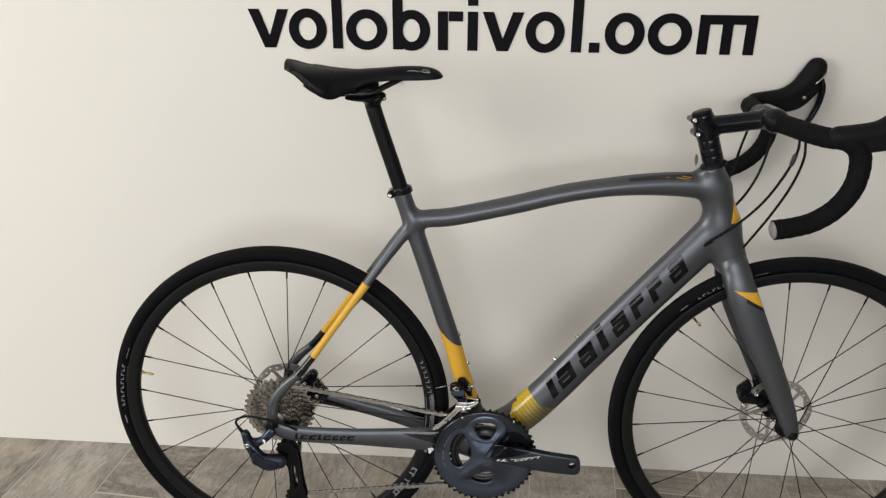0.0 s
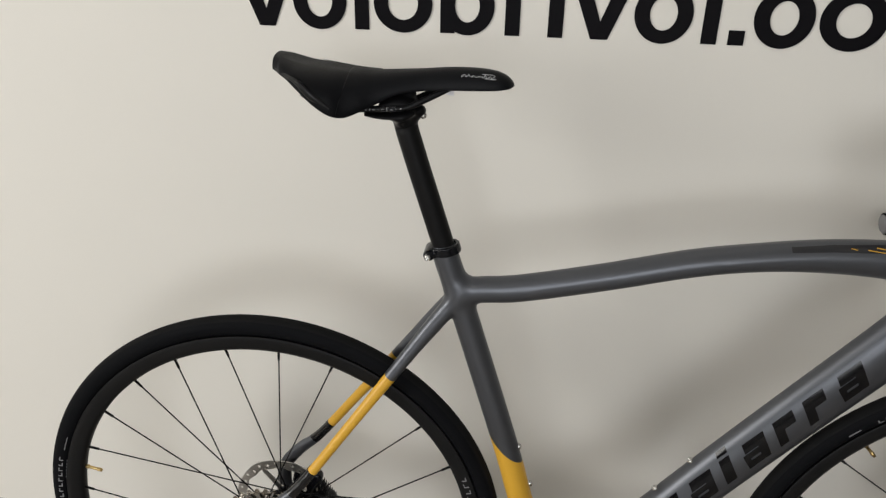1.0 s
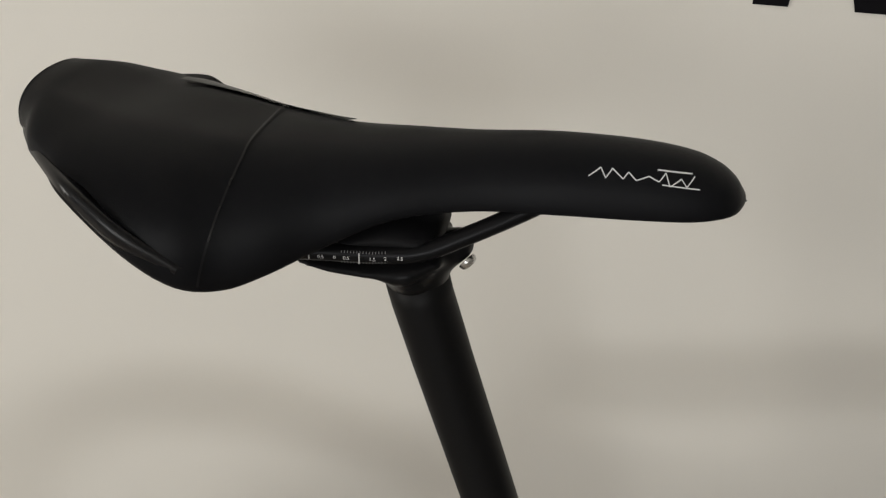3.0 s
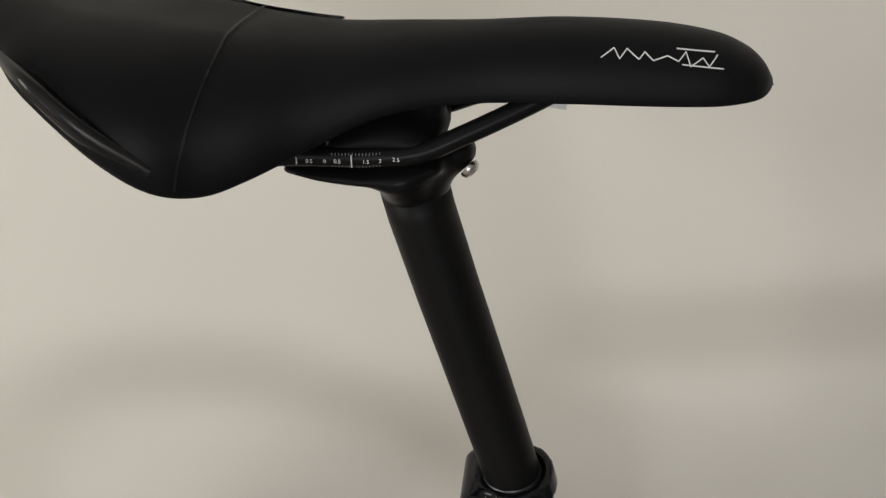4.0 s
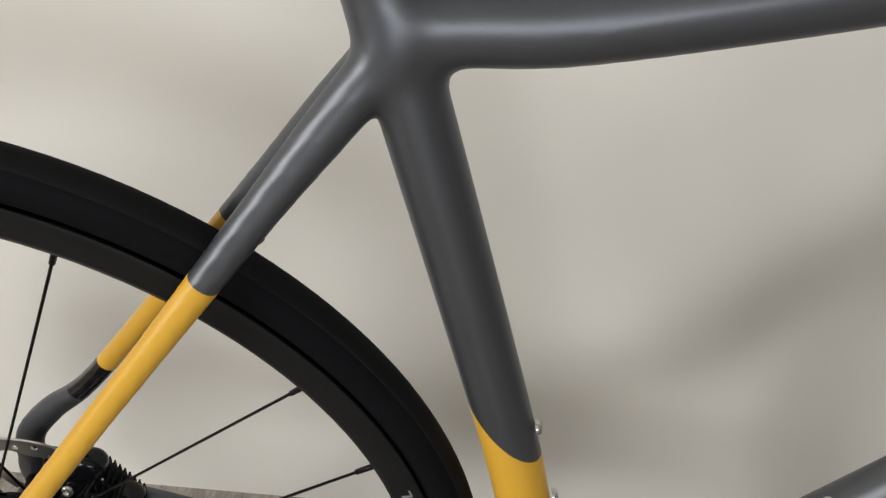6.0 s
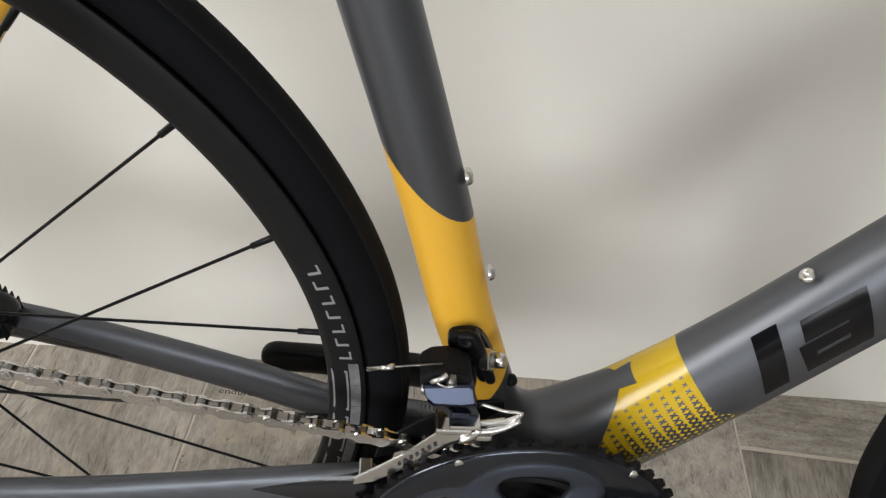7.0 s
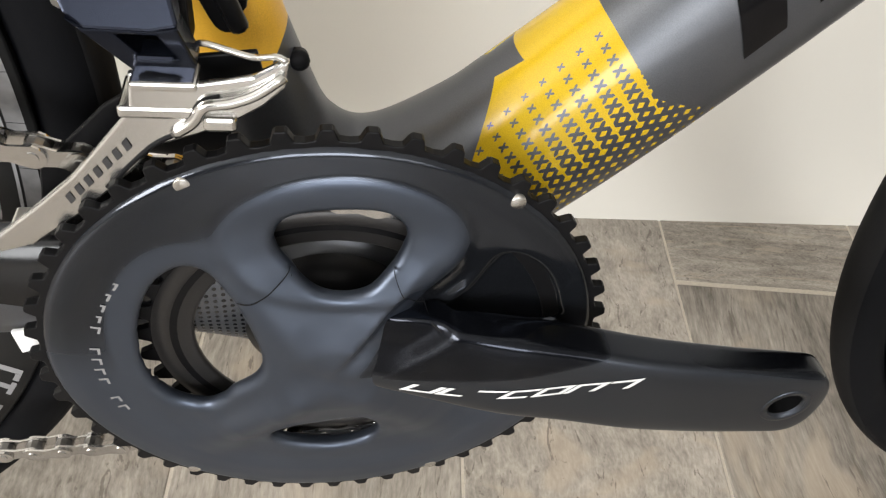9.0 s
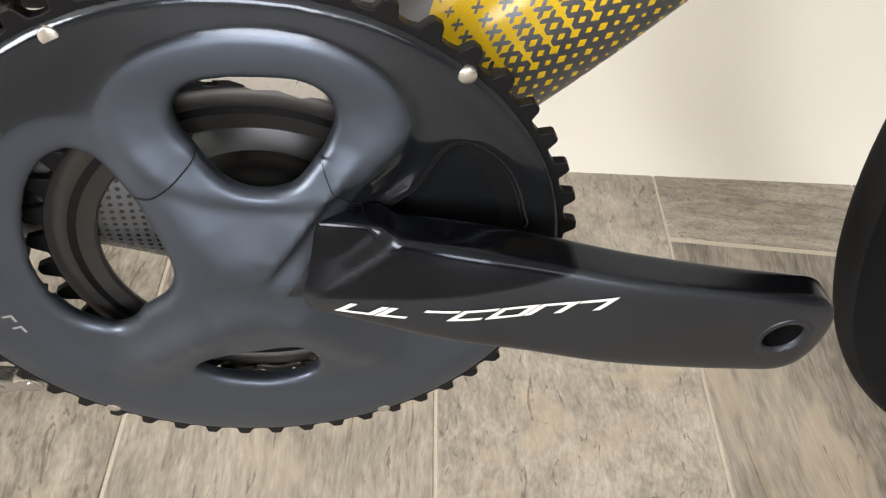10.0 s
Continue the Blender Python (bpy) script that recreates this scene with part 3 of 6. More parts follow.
def drape(name, quads, tree, material, parent, lift=0.0004, n=(6, 3), fallback=-0.03, label="", far=-0.4, side=1):
    """Prints flat quads of (u, w) corners on the near side of a surface."""
    verts, faces = [], []
    for q in quads:
        p = [np.array(c, float) for c in q]
        base = len(verts)
        for i in range(n[0] + 1):
            for j in range(n[1] + 1):
                a, b = i / n[0], j / n[1]
                c = p[0] * (1 - a) * (1 - b) + p[1] * a * (1 - b) + p[2] * a * b + p[3] * (1 - a) * b
                hit = tree.ray_cast(Vector((c[0], far * side, c[1])), Vector((0, side, 0)))
                verts.append((c[0], (hit[0].y if hit[0] else fallback) - lift * side, c[1]))
        m = n[1] + 1
        for i in range(n[0]):
            for j in range(n[1]):
                k = base + i * m + j
                faces.append((k, k + m, k + m + 1, k + 1))
    return part(name, mesh_from(name, verts, faces), material, parent, label)


frame_tree = bvh_of(frame_part)
DT_O, DT_D, DT_N = np.array([0.52, 0.39]), np.array([0.651, 0.759]), np.array([-0.759, 0.651])


def tube_quad(s0, s1, q0, q1, slant=0.41):
    at = lambda s, q: DT_O + DT_D * (s + slant * q) + DT_N * q
    return [at(s0, q0), at(s1, q0), at(s1, q1), at(s0, q1)]


# down tube lettering as plain slanted blocks
pos, LO, HI, T = 0.0192, -0.0240, 0.0090, 0.0115
drape("decal_bar", [tube_quad(pos, pos + 0.0157, LO, 0.0128)], frame_tree, gloss_ink, frame_part, lift=0.0007, label="glossy black slanted bar", n=(8, 30))
pos = 0.0410
for kind, wide in (("box", 0.0445), ("box", 0.042), ("post", 0.0165), ("box", 0.040), ("hook", 0.031), ("hook", 0.031), ("box", 0.041)):
    a, b = pos, pos + wide
    if kind == "box":
        drape("decal_block", [tube_quad(a + 0.0065, b, HI - T, HI)], frame_tree, gloss_ink, frame_part, lift=0.0006, n=(12, 6))
        top, mid = HI - T - 0.0012, LO + 0.0112
        left = tube_quad(a, a + 0.0120, LO, top)
        left[0], left[3] = tube_quad(a + 0.0055, b, LO, top)[0], tube_quad(a + 0.0025, b, LO, top)[3]
        drape("decal_body", [left, tube_quad(a + 0.0120, b - 0.0125, LO, mid - 0.0016), tube_quad(a + 0.0120, b - 0.0125, mid + 0.0016, top), tube_quad(b - 0.0125, b, LO, HI - T)], frame_tree, gloss_ink, frame_part, lift=0.0006, n=(8, 8))
    elif kind == "post":
        drape("decal_block", [tube_quad(a, b, LO, HI), tube_quad(a, b, HI + 0.003, HI + 0.009)], frame_tree, gloss_ink, frame_part, n=(5, 12))
    else:
        drape("decal_block", [tube_quad(a, a + 0.0135, LO, HI), tube_quad(a + 0.0135, b, HI - T * 1.25, HI)], frame_tree, gloss_ink, frame_part, n=(5, 10))
    pos += wide + 0.0150
# chainstay lettering
x = 0.040
for wide, hi in ((0.006, 0.013), (0.013, 0.010), (0.013, 0.010), (0.006, 0.012), (0.013, 0.010), (0.010, 0.010), (0.010, 0.010), (0.013, 0.010)):
    w0 = 0.3065 - (x - 0.04) * 0.05
    qs = [[(x, w0), (x + wide, w0), (x + wide + 0.003, w0 + 0.003), (x + 0.001, w0 + 0.003)], [(x, w0), (x + 0.0045, w0), (x + 0.0075, w0 + hi), (x + 0.003, w0 + hi)]]
    if wide > 0.007:
        qs.append([(x + 0.003, w0 + hi - 0.003), (x + wide + 0.003, w0 + hi - 0.003), (x + wide + 0.004, w0 + hi), (x + 0.004, w0 + hi)])
    drape("decal_block", qs, frame_tree, gloss_ink, frame_part, lift=0.0007, n=(3, 3))
    x += wide + 0.0042
# dark stripe and gold marks on the top tube by the head
drape("decal_stripe", [[(0.655, 0.8195), (0.700, 0.8235), (0.702, 0.8300), (0.655, 0.8245)], [(0.700, 0.8235), (0.768, 0.8260), (0.764, 0.8335), (0.702, 0.8300)]], frame_tree, slate_ink, frame_part, lift=0.0003, n=(8, 4))
drape("decal_mark", [[(0.738, 0.8275), (0.760, 0.8255), (0.7605, 0.8262), (0.7385, 0.8284)], [(0.748, 0.8300), (0.765, 0.8280), (0.7655, 0.8288), (0.7485, 0.8309)], [(0.720, 0.8280), (0.7265, 0.8270), (0.7268, 0.8276), (0.7203, 0.8286)]], frame_tree, gold_print, frame_part, lift=0.0006, n=(4, 1))


def bolt_mesh(name, r=0.0045, head=0.0032):
    """A rounded button head with a hex socket, standing along +z."""
    bm = bmesh.new()
    prof = [(r, 0.0), (r, head * 0.35), (r * 0.86, head * 0.8), (r * 0.62, head), (r * 0.45, head), (r * 0.42, head * 0.35), (0.0001, head * 0.35)]
    seg = 14
    rows = [[bm.verts.new((p[0] * math.cos(2 * math.pi * k / seg), p[0] * math.sin(2 * math.pi * k / seg), p[1])) for k in range(seg)] for p in prof]
    for a, b in zip(rows, rows[1:]):
        for k in range(seg):
            bm.faces.new((a[k], a[(k + 1) % seg], b[(k + 1) % seg], b[k]))
    return to_mesh(name, bm, True)


bolt = bolt_mesh("bolt")
small_bolt = bolt_mesh("small_bolt", 0.003, 0.0025)
hex_bolt = bolt_mesh("hex_bolt", 0.0052, 0.0022)


def put_bolt(parent, at, way, me=None, mat=None, scale=1.0, label=""):
    ob = new("bolt", me or bolt)
    if not ob.data.materials:
        ob.data.materials.append(mat or steel)
    ob.parent = parent
    q = Vector(way).to_track_quat("Z", "Y")
    ob.matrix_basis = Matrix.LocRotScale(Vector(at), q, (scale, scale, scale))
    return tagged(ob, label) if label else ob


put_bolt(frame_part, (0.2075, -0.0190, 0.6385), (0.7, -0.4, -0.5), small_bolt, black_plastic, 0.9)
# bottle cage bolts sit on the tubes' upper faces
ST_D, ST_N = Vector((0.313, 0, -0.95)), Vector((0.95, 0, 0.313))
for u, w in ((0.3550, 0.5072), (0.3738, 0.4463)):
    put_bolt(frame_part, (u + 0.0012, -0.004, w), ST_N, label="bright steel bolt")
part("cable_plug", sweep_mesh("cable_plug", [(0.3990, -0.0060, 0.3632), (0.3997, -0.0095, 0.3640), (0.4000, -0.0108, 0.3642)], [0.0038, 0.0034, 0.0018], 14), black_plastic, frame_part)
for u, w in ((0.5465, 0.4570), (0.5865, 0.5075)):
    put_bolt(frame_part, (u - 0.0015, -0.0075, w + 0.002), (-0.74, -0.24, 0.63), label="bright steel bolt")
part("cable_port", sweep_mesh("cable_port", [(0.7995, -0.0190, 0.7030), (0.8050, -0.0215, 0.7080), (0.8120, -0.0240, 0.7140)], [0.0030, 0.0036, 0.0028], 12), black_plastic, frame_part)
part("chainstay_tag", plate_mesh("tag", [[(0.300, 0.278), (0.313, 0.280), (0.3125, 0.270), (0.301, 0.266)]], -0.050, -0.052, 0.0006), label_white, frame_part, "small white tag")

# ---- seatpost clamp, seatpost ----
post_axis = Vector((-0.0485, 0, 0.152)).normalized()
clampf = Field((0.20, -0.035, 0.765), (0.285, 0.035, 0.825), 0.0014)
sl, X, Y, Z = clampf.grid((0.20, -0.035, 0.765), (0.285, 0.035, 0.825))
cx, cz = 0.2483, 0.7932
dX, dZ = X - cx, Z - cz
hgt = dX * post_axis.x + dZ * post_axis.z + dX * 0.10
rx = dX * post_axis.z - dZ * post_axis.x
ringd = np.sqrt(rx ** 2 + Y ** 2) - 0.0187
clampf.blend(sl, np.maximum(ringd, np.abs(hgt + 0.001) - 0.0056).astype(np.float32), 0)
clampf.tube([(0.2290, -0.013, 0.7865, .0072, .006), (0.2290, 0.013, 0.7865, .0072, .006)], k=0.003, n=0)
sl, X, Y, Z = clampf.grid((0.20, -0.035, 0.765), (0.285, 0.035, 0.825))
clampf.carve(sl, (np.sqrt(rx ** 2 + Y ** 2) - 0.0140).astype(np.float32), 0.001)
seat_clamp = part("seatpost_clamp", clampf.mesh("seatpost_clamp", 1), gloss_black, bike, "glossy black seatpost clamp ring")
put_bolt(seat_clamp, (0.2280, -0.0185, 0.7858), (0, -1, 0), scale=0.95, label="bright steel bolt")

seatpost = part("seatpost", sweep_mesh("seatpost", [(0.2525, 0, 0.775), (0.2480, 0, 0.789), (0.2290, 0, 0.8475), (0.2115, 0, 0.901), (0.2005, 0, 0.936), (0.1975, 0, 0.9475)], [0.0138, 0.0138, 0.0138, 0.0138, 0.0138, 0.0138], 32), post_black, bike)
headf = Field((0.13, -0.04, 0.915), (0.245, 0.04, 0.985), 0.0016)
headf.tube([(0.1985, 0, 0.9440, .0132, .0132), (0.1970, 0, 0.9510, .0142, .0155), (0.196, 0, 0.954, .012, .021)], k=0.006, n=3)
headf.tube([(0.153, 0, 0.9590, .0030, .022), (0.170, 0, 0.9575, .0045, .024), (0.192, 0, 0.9580, .0055, .024), (0.208, 0, 0.962, .0045, .020)], k=0.006, n=4)
headf.tube([(0.205, 0, 0.954, .0075, .010), (0.215, 0, 0.963, .0065, .009)], k=0.004, n=0)
part("seatpost_head", headf.mesh("seatpost_head", 2), black_metal, seatpost)
upf = Field((0.15, -0.04, 0.955), (0.235, 0.04, 0.995), 0.0016)
upf.tube([(0.172, 0, 0.971, .0045, .027), (0.190, 0, 0.974, .0085, .026), (0.206, 0, 0.973, .005, .026)], k=0.003, n=4)
upf.tube([(0.190, 0, 0.975, .010, .012), (0.204, 0, 0.982, .006, .009)], k=0.004, n=0)
part("rail_clamp", upf.mesh("rail_clamp", 2), black_plastic, seatpost)
put_bolt(seatpost, (0.2190, -0.004, 0.9580), (0.75, -0.35, -0.55), scale=0.9, label="steel clamp bolt")
# ---- saddle ----
SAD = spline([  # u, half width, top, edge of the skirt, dish
    (0.0504, 0.0269, 1.0241, 1.0085, 0), (0.0573, 0.0337, 1.0231, 1.0065, 0.0005), (0.0629, 0.0419, 1.021, 1.005, 0.001), (0.072, 0.0486, 1.018, 1.001, 0.0015), (0.0821, 0.0564, 1.0152, 0.9945, 0.001), (0.1022, 0.0608, 1.0132, 0.978, 0.001),
    (0.1195, 0.0598, 1.0115, 0.967, 0.002), (0.1342, 0.0527, 1.0102, 0.9635, 0.002), (0.1495, 0.0459, 1.009, 0.9680, 0.001), (0.1675, 0.0366, 1.0086, 0.9758, 0.001), (0.1926, 0.0291, 1.0094, 0.9865, 0), (0.2204, 0.0228, 1.0114, 0.9905, 0),
    (0.25, 0.0216, 1.014, 0.992, 0), (0.28, 0.02, 1.0142, 0.9925, 0), (0.3, 0.0182, 1.012, 0.993, 0), (0.3110, 0.0152, 1.0082, 0.9938, 0), (0.3170, 0.0112, 1.0040, 0.9945, 0), (0.3202, 0.0062, 1.0000, 0.9955, 0), (0.3212, 0.0035, 0.9985, 0.9962, 0)], 5)
verts, faces = [], []
NS = 41
for u, b, top, edge, dish in SAD:
    square = float(np.interp(u, [0.095, 0.165], [0.76, 0.9]))
    for k in range(NS):
        a = -1.72 + 3.44 * k / (NS - 1)
        y = b * math.copysign(abs(math.sin(a)) ** 0.92, math.sin(a)) * (1.0 if abs(a) < 1.57 else 0.985)
        c = math.cos(a)
        w = edge + (top - edge) * (abs(c) ** square if c > 0 else -0.25 * abs(c))
        w -= dish * max(0, 1 - (y / 0.02) ** 2)
        verts.append((u, y, w))
n_rows = len(SAD)
# thin patch over the cover's far top; its sheen is painted in grey
sheen_v, sheen_f = [], []
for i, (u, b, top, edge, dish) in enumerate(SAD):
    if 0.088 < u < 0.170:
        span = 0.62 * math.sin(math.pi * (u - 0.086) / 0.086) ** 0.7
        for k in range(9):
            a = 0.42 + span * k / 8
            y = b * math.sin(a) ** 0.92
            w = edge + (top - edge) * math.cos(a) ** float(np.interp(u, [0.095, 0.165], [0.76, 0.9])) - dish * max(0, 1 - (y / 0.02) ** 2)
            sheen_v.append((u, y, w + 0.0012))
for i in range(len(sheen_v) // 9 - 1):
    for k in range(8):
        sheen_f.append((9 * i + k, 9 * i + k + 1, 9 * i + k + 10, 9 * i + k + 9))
for i in range(n_rows - 1):
    for k in range(NS - 1):
        a = i * NS + k
        faces.append((a, a + 1, a + NS + 1, a + NS))
faces.append(tuple(range(NS)))
faces.append(tuple(range((n_rows - 1) * NS, n_rows * NS))[::-1])
me = mesh_from("saddle", verts, faces)
saddle = part("saddle", me, leather, bike, "smooth black saddle cover")
sol = saddle.modifiers.new("thickness", "SOLIDIFY")
sol.thickness, sol.offset = 0.0008, 1
saddle_tree = bvh_of(saddle)
part("top_panel", mesh_from("top_panel", sheen_v, sheen_f), saddle_sheen, saddle, "grey patch painted as sheen on the saddle top")
# a seam across the cover
verts, faces = [], []
table = np.array(SAD)
for k in range(46):
    a = -1.55 + 3.10 * k / 45
    for side in (-0.0004, 0.0004):
        u = 0.1370 - 0.0085 * max(0, abs(a) - 0.5) ** 1.5 + side
        b, top, edge, dish = (np.interp(u, table[:, 0], table[:, n]) for n in (1, 2, 3, 4))
        y = b * math.copysign(abs(math.sin(a)) ** 0.92, a)
        w = edge + (top - edge) * math.cos(a) ** float(np.interp(u, [0.095, 0.165], [0.76, 0.9])) - dish * max(0, 1 - (y / 0.02) ** 2)
        verts.append((u, y + 0.0010 * math.sin(a), w + 0.0010 * math.cos(a)))
for k in range(45):
    faces.append((2 * k, 2 * k + 1, 2 * k + 3, 2 * k + 2))
part("cover_seam", mesh_from("cover_seam", verts, faces), bumper_black, saddle)
# the bumper round the tail: a flared band below the cover's edge
rim = spline([(0.1205, 0.0612, 0.9735, 0.1205, 0.0585, 0.9665), (0.1026, 0.0648, 0.9900, 0.1020, 0.0618, 0.9755), (0.0920, 0.0640, 0.9985, 0.0905, 0.0610, 0.9855), (0.0843, 0.0622, 1.0035, 0.0835, 0.0592, 0.9935), (0.0725, 0.0528, 1.0060, 0.0715, 0.0500, 0.9990), (0.0628, 0.0435, 1.0075, 0.0620, 0.0415, 1.0025), (0.0525, 0.0290, 1.0110, 0.0520, 0.0280, 1.0060), (0.0488, 0.0080, 1.0120, 0.0486, 0.0080, 1.0070)], 5)
rim = [(a + 0.0022, b - 0.0026, c + 0.0010, d + 0.0022, e - 0.0026, f + 0.0014) for a, b, c, d, e, f in rim]
loop = [(a, -b, c, d, -e, f) for a, b, c, d, e, f in rim] + [(a, b, c, d, e, f) for a, b, c, d, e, f in rim[::-1]]
verts, faces = [], []
for a, b, c, d, e, f in loop:
    m = (np.array((a, b, c)) + (d, e, f)) / 2
    out = np.array((-0.0010, 0.0012 * np.sign(b), 0.0004))
    verts += [np.array((a, b, c)) + out * 0.2, m + out * 1.6, np.array((d, e, f)), m - out * 2.2 + np.array((0.003, 0, 0.001))]
for k in range(len(loop) - 1):
    for q in range(4):
        faces.append((4 * k + q, 4 * k + (q + 1) % 4, 4 * k + 4 + (q + 1) % 4, 4 * k + 4 + q))
bm = bmesh.new()
bm.from_mesh(mesh_from("tail_bumper", verts, faces))
part("tail_bumper", bm, bumper_black, saddle, "glossy black tail bumper", smooth=True)
bm = bmesh.new()
under = [(u, b, e) for u, b, t, e, d in SAD if 0.085 < u < 0.30]
lo = [[bm.verts.new((u, y * (b - 0.004), e + 0.004 + 0.006 * (1 - y * y))) for y in np.linspace(-1, 1, 9)] for u, b, e in under]
for r0, r1 in zip(lo, lo[1:]):
    for k in range(8):
        bm.faces.new((r0[k], r0[k + 1], r1[k + 1], r1[k]))
bmesh.ops.solidify(bm, geom=bm.faces[:], thickness=0.0015)
part("saddle_shell", bm, black_plastic, saddle, smooth=True)
for s in (-1, 1):
    rail = spline([(0.085, 0.036 * s, 0.985), (0.105, 0.034 * s, 0.972), (0.130, 0.030 * s, 0.9670), (0.160, 0.0265 * s, 0.9680), (0.185, 0.0255 * s, 0.9690), (0.203, 0.024 * s, 0.9710), (0.218, 0.021 * s, 0.9775), (0.236, 0.016 * s, 0.986), (0.256, 0.010 * s, 0.996), (0.272, 0.006 * s, 1.002)], 5)
    part("saddle_rail", sweep_mesh("saddle_rail", rail, 0.0037, 14), black_metal, saddle, "black saddle rail")
# length scale printed on the near rail
def rail_front(u):
    """The near face of the rail at u: v and w."""
    return -0.0041 - float(np.interp(u, [0.130, 0.160, 0.185, 0.203, 0.218], [0.030, 0.0265, 0.0255, 0.024, 0.021])), float(np.interp(u, [0.130, 0.160, 0.185, 0.203, 0.218], [0.9670, 0.9680, 0.9690, 0.9710, 0.9775]))


for u, tall in ((0.1515, 0.0026), (0.1610, 0.0026), (0.1805, 0.0046)):
    v, w = rail_front(u)
    part("scale_mark", sweep_mesh("scale_mark", [(u, v, w - tall / 2), (u, v, w + tall / 2)], 0.00028, 4), print_white, saddle)


def text_mesh(body, size):
    curve = bpy.data.curves.new("text", "FONT")
    curve.body, curve.size, curve.align_x = body, size, "CENTER"
    ob = bpy.data.objects.new("text", curve)
    me = bpy.data.meshes.new_from_object(ob)
    bpy.data.objects.remove(ob)
    return me


for k in range(15):
    u = 0.1735 + 0.0012 * k
    v, w = rail_front(u)
    for side in (-1, 1):
        part("scale_tick", sweep_mesh("scale_tick", [(u, v + 0.0006, w + side * 0.0019), (u, v + 0.0010, w + side * 0.0027)], 0.00016, 4), print_grey, saddle)
for body, u in (("1.5", 0.1558), ("0.5", 0.1655), ("0", 0.1710), ("0.5", 0.1755), ("1.5", 0.1855), ("2", 0.1905), ("2.5", 0.1960)):
    v, w = rail_front(u)
    ob = part("scale_number", text_mesh(body, 0.0021), print_white, saddle)
    ob.matrix_basis = Matrix.Translation((u, v, w - 0.0008)) @ pose(0, 0, 0, 90, 0, 0)
far_word = part("stay_print", text_mesh("endurance", 0.0085), print_dark, frame_part, "small dark printed word")
far_word.matrix_basis = Matrix.Translation((0.2270, 0.0402, 0.2780)) @ pose(0, 0, 0, 90, 13, 6)
# signature on the nose, as plain strokes
pen = random.Random(11)
zig = [(0.262 + 0.0385 * k / 13 + pen.uniform(-0.0012, 0.0012), 1.0068 + (pen.uniform(0.0018, 0.0042) if k % 2 else pen.uniform(-0.0006, 0.0006)) - 0.0012 * k / 13) for k in range(14)]
strokes = list(zip(zig, zig[1:])) + [((0.286, 1.0100), (0.2985, 1.0092)), ((0.288, 1.0058), (0.3015, 1.0048))]
quads = []
for (a, b), (c, d) in strokes:
    L = math.hypot(c - a, d - b)
    nx, nz = -(d - b) / L * 0.0002, (c - a) / L * 0.0002
    quads.append([(a - nx, b - nz - 0.0004), (c - nx, d - nz - 0.0004), (c + nx, d + nz - 0.0004), (a + nx, b + nz - 0.0004)])
drape("signature_print", quads, saddle_tree, print_white, saddle, lift=0.0003, n=(4, 1), fallback=-0.02, label="thin white printed strokes")
part("paper_label", plate_mesh("paper_label", [[(0.214, 0.9915), (0.252, 0.9945), (0.2535, 0.9815), (0.2445, 0.9825), (0.2440, 0.9885), (0.230, 0.9880)]], 0.000, 0.0003), label_white, saddle, "small white paper label")
seamq = [[(0.1190, 0.968), (0.1196, 0.968), (0.1276, 0.990), (0.127, 0.990)], [(0.127, 0.990), (0.1276, 0.990), (0.1366, 1.0065), (0.136, 1.0065)]]
drape("cover_seam", seamq, saddle_tree, black_plastic, saddle, lift=0.0002, n=(10, 1), fallback=-0.06)

# ---- fork ----
fo = Field((0.80, -0.09, 0.30), (1.07, 0.09, 0.70), 0.0026)
fo.tube([(0.858, 0, 0.668, .0285, .0275), (0.866, 0, 0.648, .027, .027)], n=0, k=0.01)
for s in (-1, 1):
    fo.tube([(0.863, 0.018 * s, 0.655, .0275, .018), (0.875, 0.036 * s, 0.618, .0275, .013), (0.900, 0.046 * s, 0.560, .0265, .0115), (0.935, 0.053 * s, 0.485, .0240, .0100), (0.972, 0.058 * s, 0.405, .0205, .0088), (0.990, 0.060 * s, 0.362, .0165, .008), (0.998, 0.060 * s, 0.340, .0140, .0075)], k=0.010)
sl, X, Y, Z = fo.grid((0.80, -0.03, 0.55), (1.0, 0.03, 0.70))
rad = np.sqrt((X - 0.9977) ** 2 + (Z - 0.339) ** 2)
fo.carve(sl, np.maximum(np.abs(Y) - 0.0200, rad - 0.3475).astype(np.float32), 0.004)
fork = part("fork", fo.mesh("fork"), fork_paint, bike)
part("headset_gap", lathe_mesh("headset_gap", [(0.0255, 0), (0.0262, 0.0006), (0.0262, 0.0014), (0.0255, 0.002)], 32), black_plastic, fork)
fork.children[-1].matrix_basis = Matrix.Translation((0.8607, 0, 0.6655)) @ pose(0, 0, 0, 0, -16.5, 0) @ pose(0, 0, 0, 90, 0, 0)


# ---- wheels ----
def toothed(r_root, r_tip, teeth, cu, cw, start=0.0, slim=0.0, blunt=0.0):
    """The outline of a sprocket."""
    out = []
    for k in range(teeth):
        for f, r in ((0.0, r_root), (0.16 + slim, r_root + 0.0004), (0.34 + slim - blunt, r_tip - 0.0006), (0.44 + slim * 0.4 - blunt, r_tip), (0.56 - slim * 0.4 + blunt, r_tip), (0.66 - slim + blunt, r_tip - 0.0006), (0.84 - slim, r_root + 0.0004)):
            a = start + 2 * math.pi * (k + f) / teeth
            out.append((cu + r * math.cos(a), cw + r * math.sin(a)))
    return out


